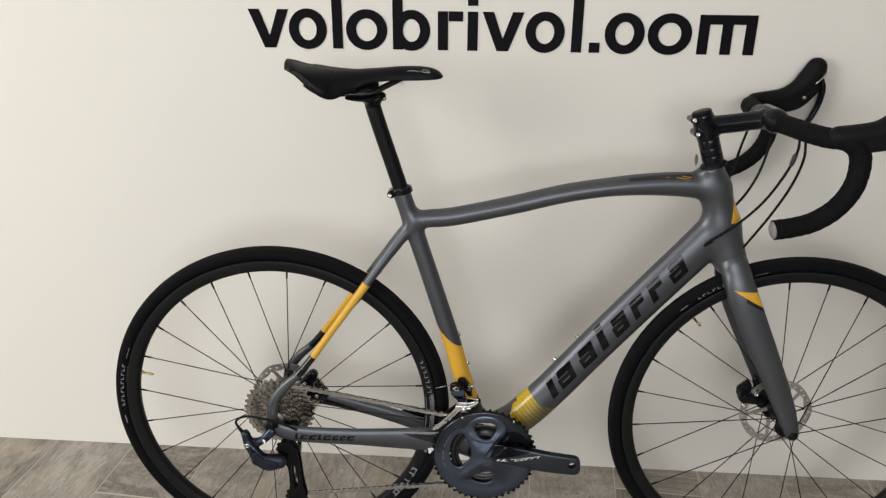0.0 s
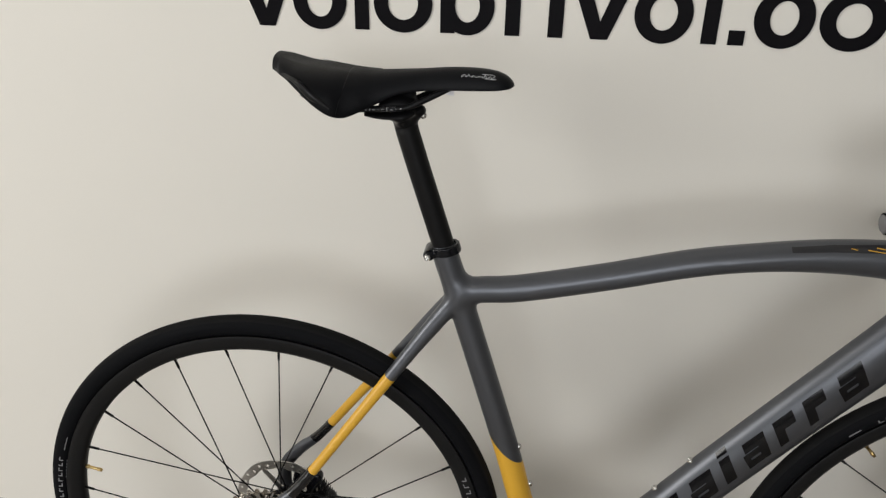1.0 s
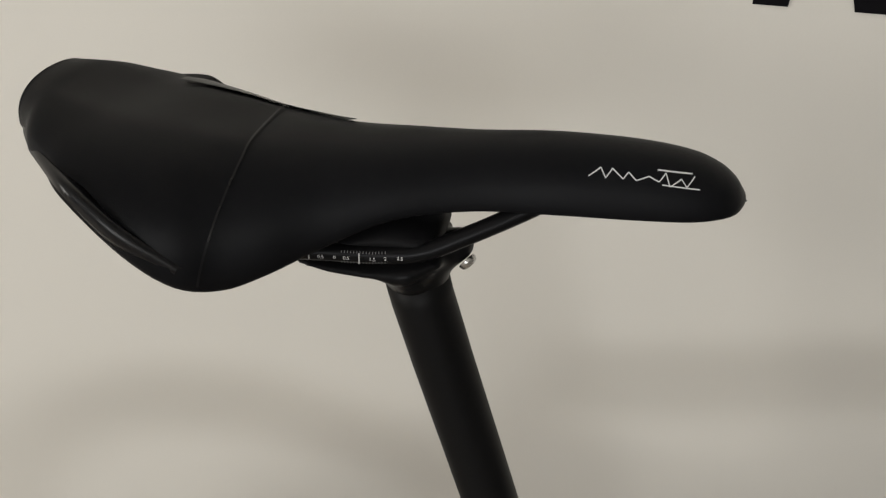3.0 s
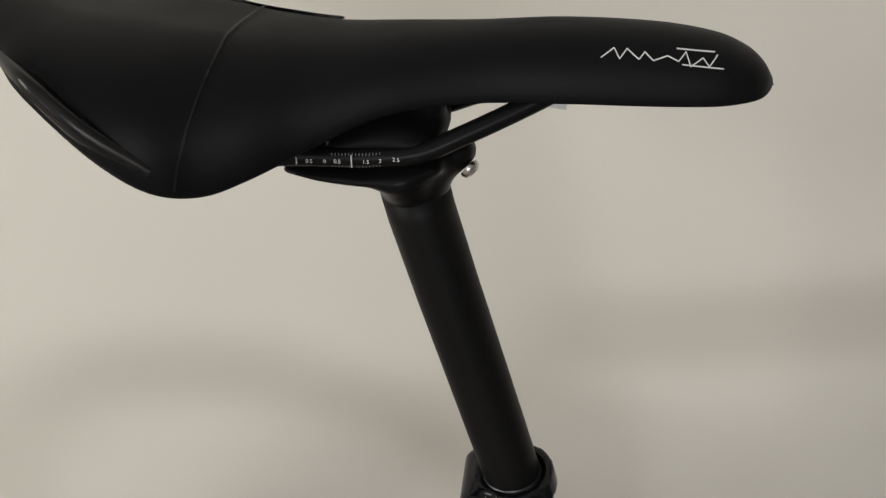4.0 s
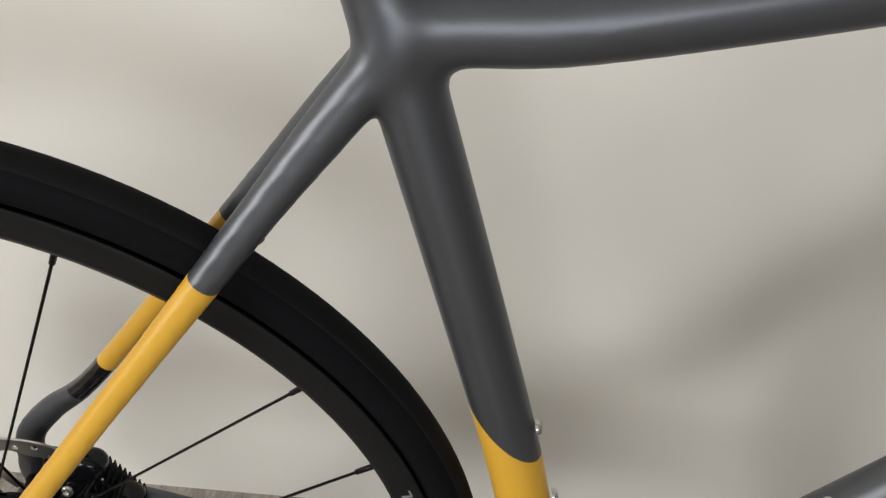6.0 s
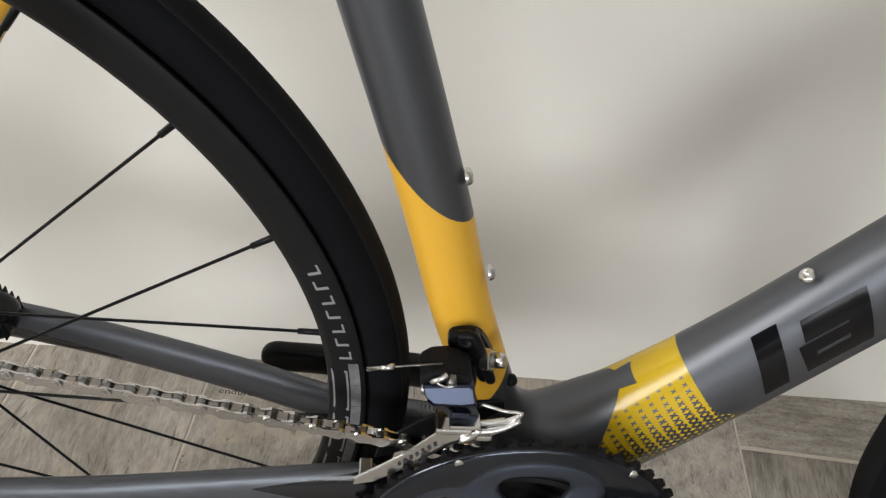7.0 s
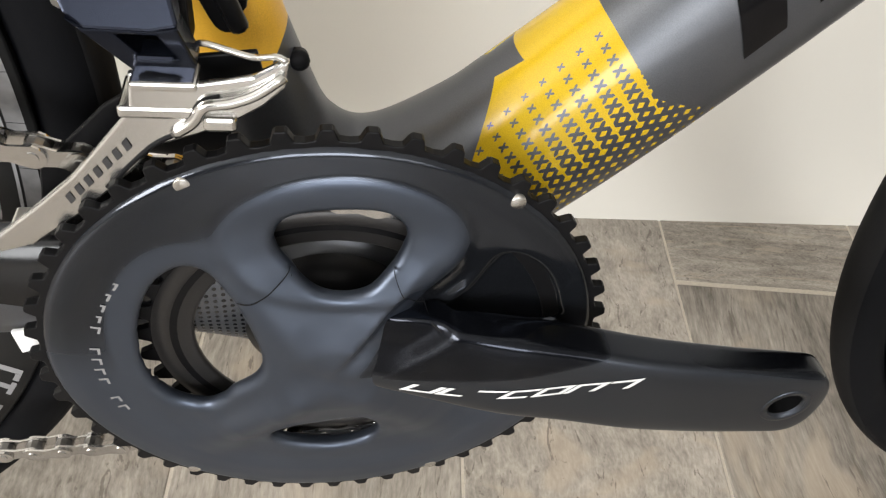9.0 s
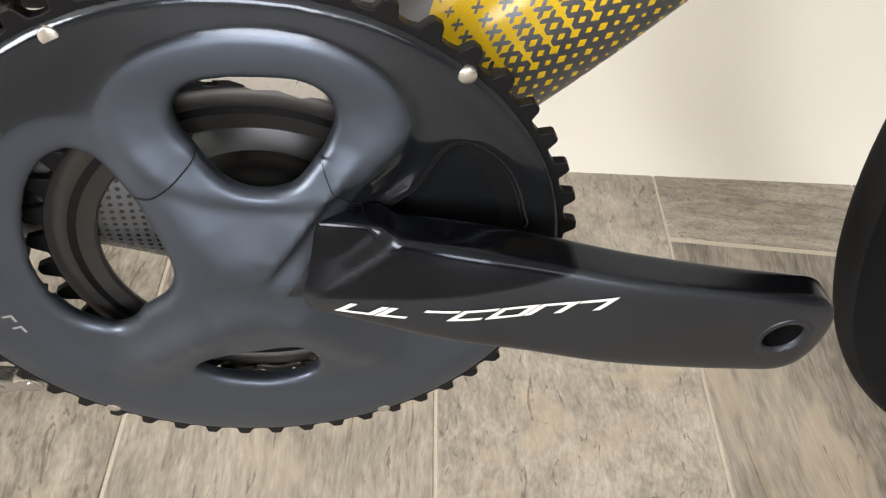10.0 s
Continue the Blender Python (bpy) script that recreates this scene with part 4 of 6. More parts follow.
def make_wheel(name, u0, phase, valve_angle, rotor_r, rotor_v, rear):
    c = (u0, 0, 0.339)
    rim_prof = [(0.3135, -0.0112), (0.3125, -0.0118), (0.306, -0.0116), (0.2965, -0.0105), (0.2915, -0.0075), (0.2900, -0.003), (0.2900, 0.003), (0.2915, 0.0075), (0.2965, 0.0105), (0.306, 0.0116), (0.3125, 0.0118), (0.3135, 0.0112), (0.3110, 0.008), (0.3110, -0.008), (0.3135, -0.0112)]
    wheel = part(name, lathe_mesh(name, rim_prof, 144, c), rim_black, bike, "black alloy rim and spoked wheel")
    side, tread = [], []
    for k in range(29):
        a = math.radians(-152 + 304 * k / 28)
        rr, vv = 0.3249 + 0.0141 * math.cos(a), 0.0138 * math.sin(a)
        side.append((rr, vv))
    tyre = part("tyre", lathe_mesh("tyre", side, 160, c), rubber, wheel, "smooth black road tyre")
    tr = [(0.3249 + 0.01435 * math.cos(a), 0.0140 * math.sin(a)) for a in np.radians(np.linspace(-47, 47, 13))]
    part("tread", lathe_mesh("tread", [(tr[0][0] - 0.0006, tr[0][1])] + tr + [(tr[-1][0] - 0.0006, tr[-1][1])], 160, c), tread_rubber, wheel)
    hub = [(0.0, -0.062), (0.0085, -0.062), (0.0095, -0.048), (0.011, -0.040), (0.021, -0.037), (0.0225, -0.033), (0.014, -0.029), (0.0105, -0.012), (0.0105, 0.014), (0.014, 0.026), (0.0225, 0.030), (0.0225, 0.035), (0.013, 0.038), (0.0095, 0.048), (0.0085, 0.062), (0.0, 0.062)]
    if rear:
        hub = [(r, v + (0.010 if v < -0.02 else 0)) if r > 0.009 else (r, v) for r, v in hub]
    part("hub", lathe_mesh("hub", hub, 36, c), black_metal, wheel)
    for k in range(24):
        phi = math.radians(phase + 15 * k)
        s = (-1 if k % 2 else 1) * (1 if rear else -1)
        turn = -1 if (k // 2) % 2 else 1
        turn *= (-1 if k % 2 else 1) if rear else -1
        th = phi + turn * math.radians(62)
        v_hub = s * (0.033 if (s > 0 or not rear) else 0.021)
        p0 = np.array([u0 + 0.0215 * math.cos(th), v_hub, 0.339 + 0.0215 * math.sin(th)])
        p1 = np.array([u0 + 0.2905 * math.cos(phi), s * 0.001, 0.339 + 0.2905 * math.sin(phi)])
        d = (p1 - p0) / np.linalg.norm(p1 - p0)
        path = [p0, p0 + d * 0.03, p1 - d * 0.0145, p1 - d * 0.0142, p1 - d * 0.003, p1 + d * 0.003]
        part("spoke", sweep_mesh("spoke", path, [0.00105, 0.00098, 0.00098, 0.0018, 0.0019, 0.0021], 8), black_metal, wheel)
    a = math.radians(valve_angle)
    pv = [np.array([u0 + r * math.cos(a), 0, 0.339 + r * math.sin(a)]) for r in (0.291, 0.285, 0.2845, 0.272, 0.2715, 0.265)]
    part("valve", sweep_mesh("valve", pv, [0.0031, 0.0031, 0.0023, 0.0023, 0.0031, 0.0022], 10), brass, wheel, "brass valve stem")
    # brake rotor
    n, rot = 120, []
    outer = [(u0 + (rotor_r - 0.0018 * (1 - math.cos(6 * t)) * 0.5) * math.cos(t), 0.339 + (rotor_r - 0.0018 * (1 - math.cos(6 * t)) * 0.5) * math.sin(t)) for t in np.linspace(0, 2 * math.pi, n, endpoint=False)]
    inner = [(u0 + (rotor_r - 0.0145 + 0.0014 * math.cos(12 * t)) * math.cos(t), 0.339 + (rotor_r - 0.0145 + 0.0014 * math.cos(12 * t)) * math.sin(t)) for t in np.linspace(0, 2 * math.pi, n, endpoint=False)]
    holes = [circle(u0 + (rotor_r - 0.006 - 0.0032 * (k % 2)) * math.cos(2 * math.pi * k / 30), 0.339 + (rotor_r - 0.006 - 0.0032 * (k % 2)) * math.sin(2 * math.pi * k / 30), 0.0024, 8) for k in range(30)]
    rotor = part("brake_rotor", plate_mesh("brake_rotor", [outer, inner, *holes], rotor_v - 0.0009, rotor_v + 0.0009), dull_steel, wheel, "pierced steel brake rotor")
    arms = bmesh.new()
    for k in range(5):
        t0 = 2 * math.pi * k / 5 + 0.3
        t1 = t0 + 0.5
        a0, a1 = (u0 + 0.018 * math.cos(t0), 0.339 + 0.018 * math.sin(t0)), (u0 + (rotor_r - 0.012) * math.cos(t1), 0.339 + (rotor_r - 0.012) * math.sin(t1))
        dx, dz = a1[0] - a0[0], a1[1] - a0[1]
        L = math.hypot(dx, dz)
        nx, nz = -dz / L, dx / L
        vs = []
        for v in (rotor_v - 0.0013, rotor_v + 0.0013):
            vs += [arms.verts.new((a0[0] + nx * 0.0042, v, a0[1] + nz * 0.0042)), arms.verts.new((a1[0] + nx * 0.0025, v, a1[1] + nz * 0.0025)), arms.verts.new((a1[0] - nx * 0.0025, v, a1[1] - nz * 0.0025)), arms.verts.new((a0[0] - nx * 0.0042, v, a0[1] - nz * 0.0042))]
        for f in ((0, 1, 2, 3), (7, 6, 5, 4), (0, 4, 5, 1), (1, 5, 6, 2), (2, 6, 7, 3), (3, 7, 4, 0)):
            arms.faces.new([vs[i] for i in f])
    part("rotor_spider", arms, dull_steel, wheel)
    return wheel


def arc_block(u0, r0, r1, a0, a1, v, n=6):
    """A flat printed patch on a wheel's flank between two radii and two angles."""
    verts, faces = [], []
    for k in range(n + 1):
        a = math.radians(a0 + (a1 - a0) * k / n)
        for r, vv in ((r0, v[0]), ((r0 + r1) / 2, (v[0] + v[1]) / 2), (r1, v[1])):
            verts.append((u0 + r * math.cos(a), vv, 0.339 + r * math.sin(a)))
    for k in range(n):
        for j in range(2):
            b = 3 * k + j
            faces.append((b, b + 3, b + 4, b + 1))
    return verts, faces


def tyre_v(r):
    c = (r - 0.3249) / 0.0141
    return -0.0138 * math.sqrt(max(0, 1 - c * c)) - 0.0003


def rim_v(r):
    return -np.interp(r, [0.2915, 0.2965, 0.306, 0.3125], [0.0075, 0.0105, 0.0116, 0.0118]) - 0.0003


def print_on(wheel, name, u0, rows, mat, on_tyre, label=""):
    V, F = [], []
    for r0, r1, a0, a1 in rows:
        f = tyre_v if on_tyre else rim_v
        v, q = arc_block(u0, r0, r1, a0, a1, (f(r0), f(r1)), 8)
        F += [tuple(i + len(V) for i in x) for x in q]
        V += v
    ob = part(name, mesh_from(name, V, F), mat, wheel)
    return tagged(ob, label or "small pale printed bars", kind="stuff")


rear_wheel = make_wheel("rear_wheel", 0.0, 9.8, 167.0, 0.0700, 0.045, True)
front_wheel = make_wheel("front_wheel", 0.9977, 4.9, 132.5, 0.0720, 0.024, False)

# rim graphics: outlined figures, then a row of small bars
rows = []
for k in range(7):
    a = 21.8 - k * 2.1
    rows.append((0.3000, 0.3072, a - 1.35, a - 0.98))
    rows.append((0.3000 if k % 2 else 0.3060, 0.3012 if k % 2 else 0.3072, a - 0.98, a - 0.1))
print_on(rear_wheel, "rim_print", 0.0, rows, print_grey, False, "pale grey printed bars")
rows = []
for a in (2.4, -5.8, -14.0):
    rows += [(0.2935, 0.3032, a + 3.15, a + 3.5), (0.2935, 0.3032, a - 3.5, a - 3.15), (0.2935, 0.2947, a - 3.15, a + 3.15), (0.3020, 0.3032, a - 3.15, a + 3.15)]
print_on(rear_wheel, "rim_strip", 0.0, [(0.3042, 0.3102, a, a + 3.6) for a in np.arange(-18.4, 5.0, 3.65)], marbled_print, False, "pale marbled printed strip")
print_on(rear_wheel, "rim_print", 0.0, rows, print_grey, False)
rows = []
for k, a in enumerate((-26.7, -29.2, -33.0, -35.2, -37.2, -39.0, -40.8)):
    rows += [(0.2975, 0.3090, a - 0.7, a)] + ([(0.3065, 0.3090, a - 1.7, a - 0.7), (0.2975, 0.2998, a - 1.7, a - 0.7)] if k in (0, 3, 5) else [(0.3068, 0.3090, a - 1.4, a + 0.5)])
print_on(rear_wheel, "rim_print", 0.0, rows, print_grey, False)
for wheel, u0, mid in ((rear_wheel, 0.0, 172.0), (front_wheel, 0.9977, 118.0)):
    rows = []
    for k in range(10):
        a = mid + 9 - k * 1.75
        rows += [(0.3190, 0.3245, a - 0.35, a), (0.3230 if k % 2 else 0.3190, 0.3245 if k % 2 else 0.3205, a - 1.15, a - 0.35)]
    rows += [(0.3190, 0.3200, mid - 15, mid - 10.5), (0.3215, 0.3235, mid + 13, mid + 16)]
    print_on(wheel, "tyre_print", u0, rows, print_grey, True, "small pale printed bars")
    print_on(wheel, "tyre_print", u0, [(0.3135, 0.3150, mid - 7 + k * 1.1, mid - 6.4 + k * 1.1) for k in range(6)], print_grey, True)

# cassette
for k, teeth in enumerate((34, 30, 27, 25, 23, 21, 19, 17, 15, 13, 11)):
    rp = 0.0127 / (2 * math.sin(math.pi / teeth))
    v = -0.0225 - k * 0.00365
    hole = circle(0, 0.339, max(rp - 0.016, 0.014), 28)
    me = plate_mesh("sprocket", [toothed(rp - 0.0032, rp + 0.0026, teeth, 0, 0.339, k * 0.37), hole], v - 0.0009, v + 0.0009)
    part("sprocket", me, sprocket_steel if k % 2 else sprocket_gold, rear_wheel, "toothed steel sprocket")
part("freehub", lathe_mesh("freehub", [(0.013, -0.018), (0.0172, -0.019), (0.0172, -0.060), (0.012, -0.0625), (0.0, -0.0625)], 30, (0, 0, 0.339)), dull_steel, rear_wheel)
for s, u, w in ((-1, -0.001, 0.3385), (-1, 0.9985, 0.3385)):
    part("axle_end", lathe_mesh("axle_end", [(0.0, 0.0), (0.0045, 0.0), (0.005, 0.002), (0.0085, 0.0025), (0.009, 0.012), (0.0, 0.0125)], 20, (u, -0.0815 if u < 0.5 else -0.0715, w)), black_metal, rear_wheel if u < 0.5 else front_wheel, "black axle end")
    put_bolt(rear_wheel if u < 0.5 else front_wheel, (u, -0.0812 if u < 0.5 else -0.0712, w), (0, -1, 0), small_bolt, steel, 1.0)


# ---- crankset ----
BBU, BBW = 0.4105, 0.2703


def polygon_distance(x, z, pts):
    """Signed distance to a closed outline, below nought inside."""
    p = np.array(pts, float)
    d = np.full(x.shape, 1e9)
    inside = np.zeros(x.shape, bool)
    for a, b in zip(p, np.roll(p, -1, 0)):
        e, wx, wz = b - a, x - a[0], z - a[1]
        t = np.clip((wx * e[0] + wz * e[1]) / (e @ e), 0, 1)
        d = np.minimum(d, (wx - t * e[0]) ** 2 + (wz - t * e[1]) ** 2)
        cond = (a[1] <= z) != (b[1] <= z)
        with np.errstate(divide="ignore", invalid="ignore"):
            cross = a[0] + (z - a[1]) / (b[1] - a[1] if b[1] != a[1] else 1e-12) * e[0]
        inside ^= cond & (x < cross)
    d = np.sqrt(d)
    return np.where(inside, -d, d)


def closed(pts, n=5):
    p = np.array(list(pts) * 3, float)
    m = len(pts)
    return spline(p, n)[m * n:2 * m * n]


def spider_finish():
    """Satin anodised cover inside, polished rim towards the top and front with dark reflections painted in."""
    m, nt, b = nodes_of("crank_cover_finish")
    tc = nt.nodes.new("ShaderNodeTexCoord")
    sep = nt.nodes.new("ShaderNodeSeparateXYZ")
    nt.links.new(tc.outputs["Object"], sep.inputs[0])
    x, z = S(nt, sep.outputs[0]) - BBU, S(nt, sep.outputs[2]) - BBW
    rad = (x * x + z * z).op("SQRT")

    def inside(cx, cz, rx, rz):
        px, pz = (x - cx) * (1 / rx), (z - cz) * (1 / rz)
        return ease((px * px + pz * pz).op("SQRT"), 1.05, 0.95)

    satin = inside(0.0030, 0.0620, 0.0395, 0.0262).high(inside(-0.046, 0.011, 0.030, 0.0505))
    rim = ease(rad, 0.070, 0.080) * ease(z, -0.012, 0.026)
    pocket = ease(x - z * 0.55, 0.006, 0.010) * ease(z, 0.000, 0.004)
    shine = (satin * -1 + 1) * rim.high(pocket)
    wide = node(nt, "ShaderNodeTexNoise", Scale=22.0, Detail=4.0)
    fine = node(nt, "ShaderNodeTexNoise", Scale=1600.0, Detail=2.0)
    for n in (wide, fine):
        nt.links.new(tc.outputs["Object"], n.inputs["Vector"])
    # polished zones get a darker base colour in place of mirrored dark surroundings
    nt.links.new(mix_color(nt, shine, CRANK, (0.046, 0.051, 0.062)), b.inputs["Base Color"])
    nt.links.new((shine * -0.26 + 0.40 + S(nt, wide.outputs["Fac"]) * 0.12 - 0.06).out, b.inputs["Roughness"])
    nt.links.new((shine * -0.05 + 0.9).out, b.inputs["Metallic"])
    bp = node(nt, "ShaderNodeBump", Strength=0.04, Distance=0.0003)
    nt.links.new(fine.outputs["Fac"], bp.inputs["Height"])
    nt.links.new(bp.outputs[0], b.inputs["Normal"])
    return m


def arm_finish():
    """Satin anodised arm with a polished upper flank, its dark reflection painted into the colour."""
    m, nt, b = nodes_of("crank_arm_finish")
    tc = nt.nodes.new("ShaderNodeTexCoord")
    sep = nt.nodes.new("ShaderNodeSeparateXYZ")
    nt.links.new(tc.outputs["Object"], sep.inputs[0])
    x, z = S(nt, sep.outputs[0]) - BBU, S(nt, sep.outputs[2]) - BBW
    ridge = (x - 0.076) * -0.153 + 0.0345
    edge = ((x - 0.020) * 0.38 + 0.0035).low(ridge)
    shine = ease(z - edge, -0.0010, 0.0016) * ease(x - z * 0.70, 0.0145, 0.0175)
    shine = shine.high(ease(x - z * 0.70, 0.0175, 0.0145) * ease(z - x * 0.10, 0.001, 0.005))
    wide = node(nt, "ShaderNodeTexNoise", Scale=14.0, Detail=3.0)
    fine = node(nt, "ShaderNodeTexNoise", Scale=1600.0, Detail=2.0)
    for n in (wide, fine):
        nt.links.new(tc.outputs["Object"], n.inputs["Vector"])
    # near-black on the polished part stands in for dark surroundings mirrored there
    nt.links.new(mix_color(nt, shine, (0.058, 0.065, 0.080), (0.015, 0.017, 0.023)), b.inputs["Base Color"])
    nt.links.new((shine * -0.20 + 0.33 + S(nt, wide.outputs["Fac"]) * 0.08 - 0.04).out, b.inputs["Roughness"])
    nt.links.new((shine * -0.05 + 0.9).out, b.inputs["Metallic"])
    bp = node(nt, "ShaderNodeBump", Strength=0.04, Distance=0.0003)
    nt.links.new(fine.outputs["Fac"], bp.inputs["Height"])
    nt.links.new(bp.outputs[0], b.inputs["Normal"])
    return m


WINDOWS = (
    [(-18.5, 64.6), (-15.5, 71), (-9.5, 74), (0, 75.2), (12, 75), (19, 71.5), (22.3, 65), (21, 57), (17, 49.5), (11.5, 42.5), (4, 40), (-4, 41.5), (-10, 46.5), (-14, 53.2), (-17.5, 58)],
    [(-47.8, 49.2), (-40.8, 47.4), (-33.5, 36.8), (-27.4, 21), (-24.7, 7.6), (-28, -3), (-37, -14), (-40.4, -20), (-47.4, -26.2), (-56.4, -24), (-62.8, -15.3), (-66, -1.6), (-65.4, 16), (-61.5, 32), (-55.7, 43)],
    [(-23.4, -49), (-16.4, -41), (-3, -36), (9, -32.5), (13.5, -33), (18.5, -41), (19.6, -50.4), (15.5, -58), (2.2, -62.2), (-12, -59.8), (-20.4, -55.2)],
)
RECESS = [(38, 27), (46.8, 38), (54, 53), (60, 55.2), (69, 50), (76, 41.3), (81, 29.6), (82, 20), (58, 20)]


def pocket_depth(px, pz):
    """How far the polished hollow between the cover's ridge and the arm's crease lies back, in metres."""
    ridge = px - pz * 0.62 + 0.0042
    crease = pz * 0.70 + 0.0178 - px
    floor_ = pz - 0.0015 - px * 0.10
    ease_in = lambda d, w: np.clip(d / w, 0, 1) ** 2 * (3 - 2 * np.clip(d / w, 0, 1))
    return 0.0042 * ease_in(ridge, 0.0045) * ease_in(crease, 0.0065) * ease_in(floor_, 0.017) * ease_in(0.058 - pz, 0.030)


cr = Field((BBU - 0.101, -0.078, BBW - 0.101), (BBU + 0.101, -0.046, BBW + 0.101), 0.00115)
sl, X, Y, Z = cr.grid((-9, -9, -9), (9, 9, 9))
x, z = X - BBU, Z - BBW
rr, ang = np.sqrt(x * x + z * z), np.degrees(np.arctan2(z, x))
face = np.interp(rr, [0, 0.018, 0.034, 0.05, 0.062, 0.072, 0.082, 0.090, 0.0965, 0.0982], [-0.0715, -0.0706, -0.0668, -0.0634, -0.0616, -0.0614, -0.0620, -0.0617, -0.0607, -0.0592])
for a, lift in ((123, 0.0028), (57, 0.0040), (-131, 0.0052), (-49, 0.0030)):
    c, s_ = math.cos(math.radians(a)), math.sin(math.radians(a))
    off, along = np.abs(x * s_ - z * c), x * c + z * s_
    face -= lift * np.exp(-(off / 0.0095) ** 2) * np.clip(along / 0.03, 0, 1) * np.clip((0.080 - along) / 0.028, 0, 1)
shield = np.sqrt(((x - 0.003) / 0.0395) ** 2 + ((z - 0.062) / 0.0262) ** 2)
face -= 0.0014 * np.clip((1.06 - shield) / 0.12, 0, 1)
face += pocket_depth(x, z)
back = np.where(rr < 0.066, face + 0.0066, np.minimum(-0.0573, face + 0.0066))
cr.f[sl] = np.maximum(np.maximum(rr - 0.0982, face - Y), Y - back).astype(np.float32)
x2, z2 = (X[:, :1] - BBU) * 1000, (Z[:, :1] - BBW) * 1000
for i, win in enumerate(WINDOWS):
    d = polygon_distance(x2, z2, closed(win)) / 1000
    cr.carve(sl, np.broadcast_to(d, X.shape).astype(np.float32), (0.0034, 0.0040, 0.0024)[i])
d = polygon_distance(x2, z2, closed(RECESS)) / 1000
cr.carve(sl, np.maximum(np.broadcast_to(d, X.shape), Y + 0.0590).astype(np.float32), 0.003)
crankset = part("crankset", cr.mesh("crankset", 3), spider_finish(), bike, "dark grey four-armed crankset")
part("outer_chainring", plate_mesh("outer_chainring", [toothed(0.0994, 0.1036, 50, BBU, BBW, 0.03, 0.07, 0.07), circle(BBU, BBW, 0.080, 80)], -0.0592, -0.0558, 0.0004), tooth_black, crankset, "black fifty-tooth outer chainring")
part("inner_chainring", plate_mesh("inner_chainring", [toothed(0.0652, 0.0712, 34, BBU, BBW, 0.06), circle(BBU, BBW, 0.0555, 64)], -0.0500, -0.0470, 0.0004), tooth_black, crankset, "black inner chainring")
part("ring_web", lathe_mesh("ring_web", [(0.0648, -0.0500), (0.0645, -0.0506), (0.0590, -0.0508), (0.0584, -0.0500), (0.0510, -0.0498), (0.0500, -0.0490), (0.0500, -0.0474), (0.0646, -0.0472)], 72, (BBU, 0, BBW)), ring_grey, crankset, "grey anodised ring web")
part("bearing_cover", lathe_mesh("bearing_cover", [(0.0, -0.0600), (0.010, -0.0592), (0.018, -0.0562), (0.0235, -0.0520), (0.0275, -0.0480), (0.0320, -0.0450), (0.0325, -0.0380)], 48, (BBU, 0, BBW)), black_metal, crankset)
for u, w in ((0.3668, 0.3543), (0.4668, 0.3486), (0.4570, 0.1867), (0.3538, 0.1932)):
    part("ring_rivet", lathe_mesh("ring_rivet", [(0.0, -0.0611), (0.0023, -0.0611), (0.0026, -0.0609), (0.0026, -0.057)], 16, (u, 0, w)), steel, crankset, "polished steel rivet")

rows = spline([(0.004, -0.0620, 0.0085, .0150, .0050), (0.028, -0.0695, 0.0140, .0190, .0072), (0.058, -0.0768, 0.0150, .0208, .0090), (0.085, -0.0795, 0.0118, .0208, .0090), (0.112, -0.0825, 0.0080, .0206, .0086), (0.142, -0.0840, 0.0046, .0202, .0080), (0.1710, -0.0848, 0.0022, .0196, .0074)], 14)
tip = [(0.1710 + 0.0140 * math.sin(t), -0.0848, 0.0022 - 0.001 * math.sin(t), 0.0196 * math.cos(t) ** 0.5, 0.0074 - 0.0012 * math.sin(t) ** 4) for t in np.linspace(0.12, 1.53, 16)]
verts, faces, NA = [], [], 150
for px_, v, z0, a, b in list(rows) + tip:
    for k in range(NA):
        t = 2 * math.pi * (k + 0.35 * math.sin(4 * math.pi * k / NA) * NA / (4 * math.pi) * 0.6) / NA
        ct, st = math.cos(t), math.sin(t)
        dz = a * math.copysign(abs(st) ** 0.5, st)
        y = v + b * math.copysign(abs(ct) ** 0.30, ct)
        y += float(pocket_depth(px_, z0 + dz)) * 1.15 * (ct < 0.2)
        verts.append((BBU + px_, y, BBW + z0 + dz))
n_ring = len(rows) + len(tip)
for i in range(n_ring - 1):
    for k in range(NA):
        a, b = i * NA + k, i * NA + (k + 1) % NA
        faces.append((a, b, b + NA, a + NA))
faces.append(tuple(range(NA))[::-1])
faces.append(tuple(range((n_ring - 1) * NA, n_ring * NA)))
arm_me = mesh_from("crank_arm", verts, faces)
# the pedal hole is bored through the end of the arm
body, drill = new("arm_body", arm_me), new("drill", mesh_from("drill", *lathe([(0.0001, -0.11), (0.0072, -0.11), (0.0072, -0.05), (0.0001, -0.05)], 40, (0.5797, 0, 0.2743))))
fix = bmesh.new()
for ob in (body, drill):
    fix.from_mesh(ob.data)
    bmesh.ops.remove_doubles(fix, verts=fix.verts, dist=2e-4 if ob is drill else 1e-6)
    bmesh.ops.recalc_face_normals(fix, faces=fix.faces)
    fix.to_mesh(ob.data)
    fix.clear()
fix.free()
bore = body.modifiers.new("bore", "BOOLEAN")
bore.operation, bore.object, bore.solver = "DIFFERENCE", drill, "EXACT"
done = bpy.data.meshes.new_from_object(body.evaluated_get(bpy.context.evaluated_depsgraph_get()))
for ob in (body, drill):
    bpy.data.objects.remove(ob)
done.name = "crank_arm"
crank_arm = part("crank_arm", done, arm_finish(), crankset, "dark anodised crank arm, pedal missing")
done.shade_smooth()
thread = [(0.0072 - 0.0005 * (k % 2), -0.0775 - 0.0007 * k) for k in range(20)]
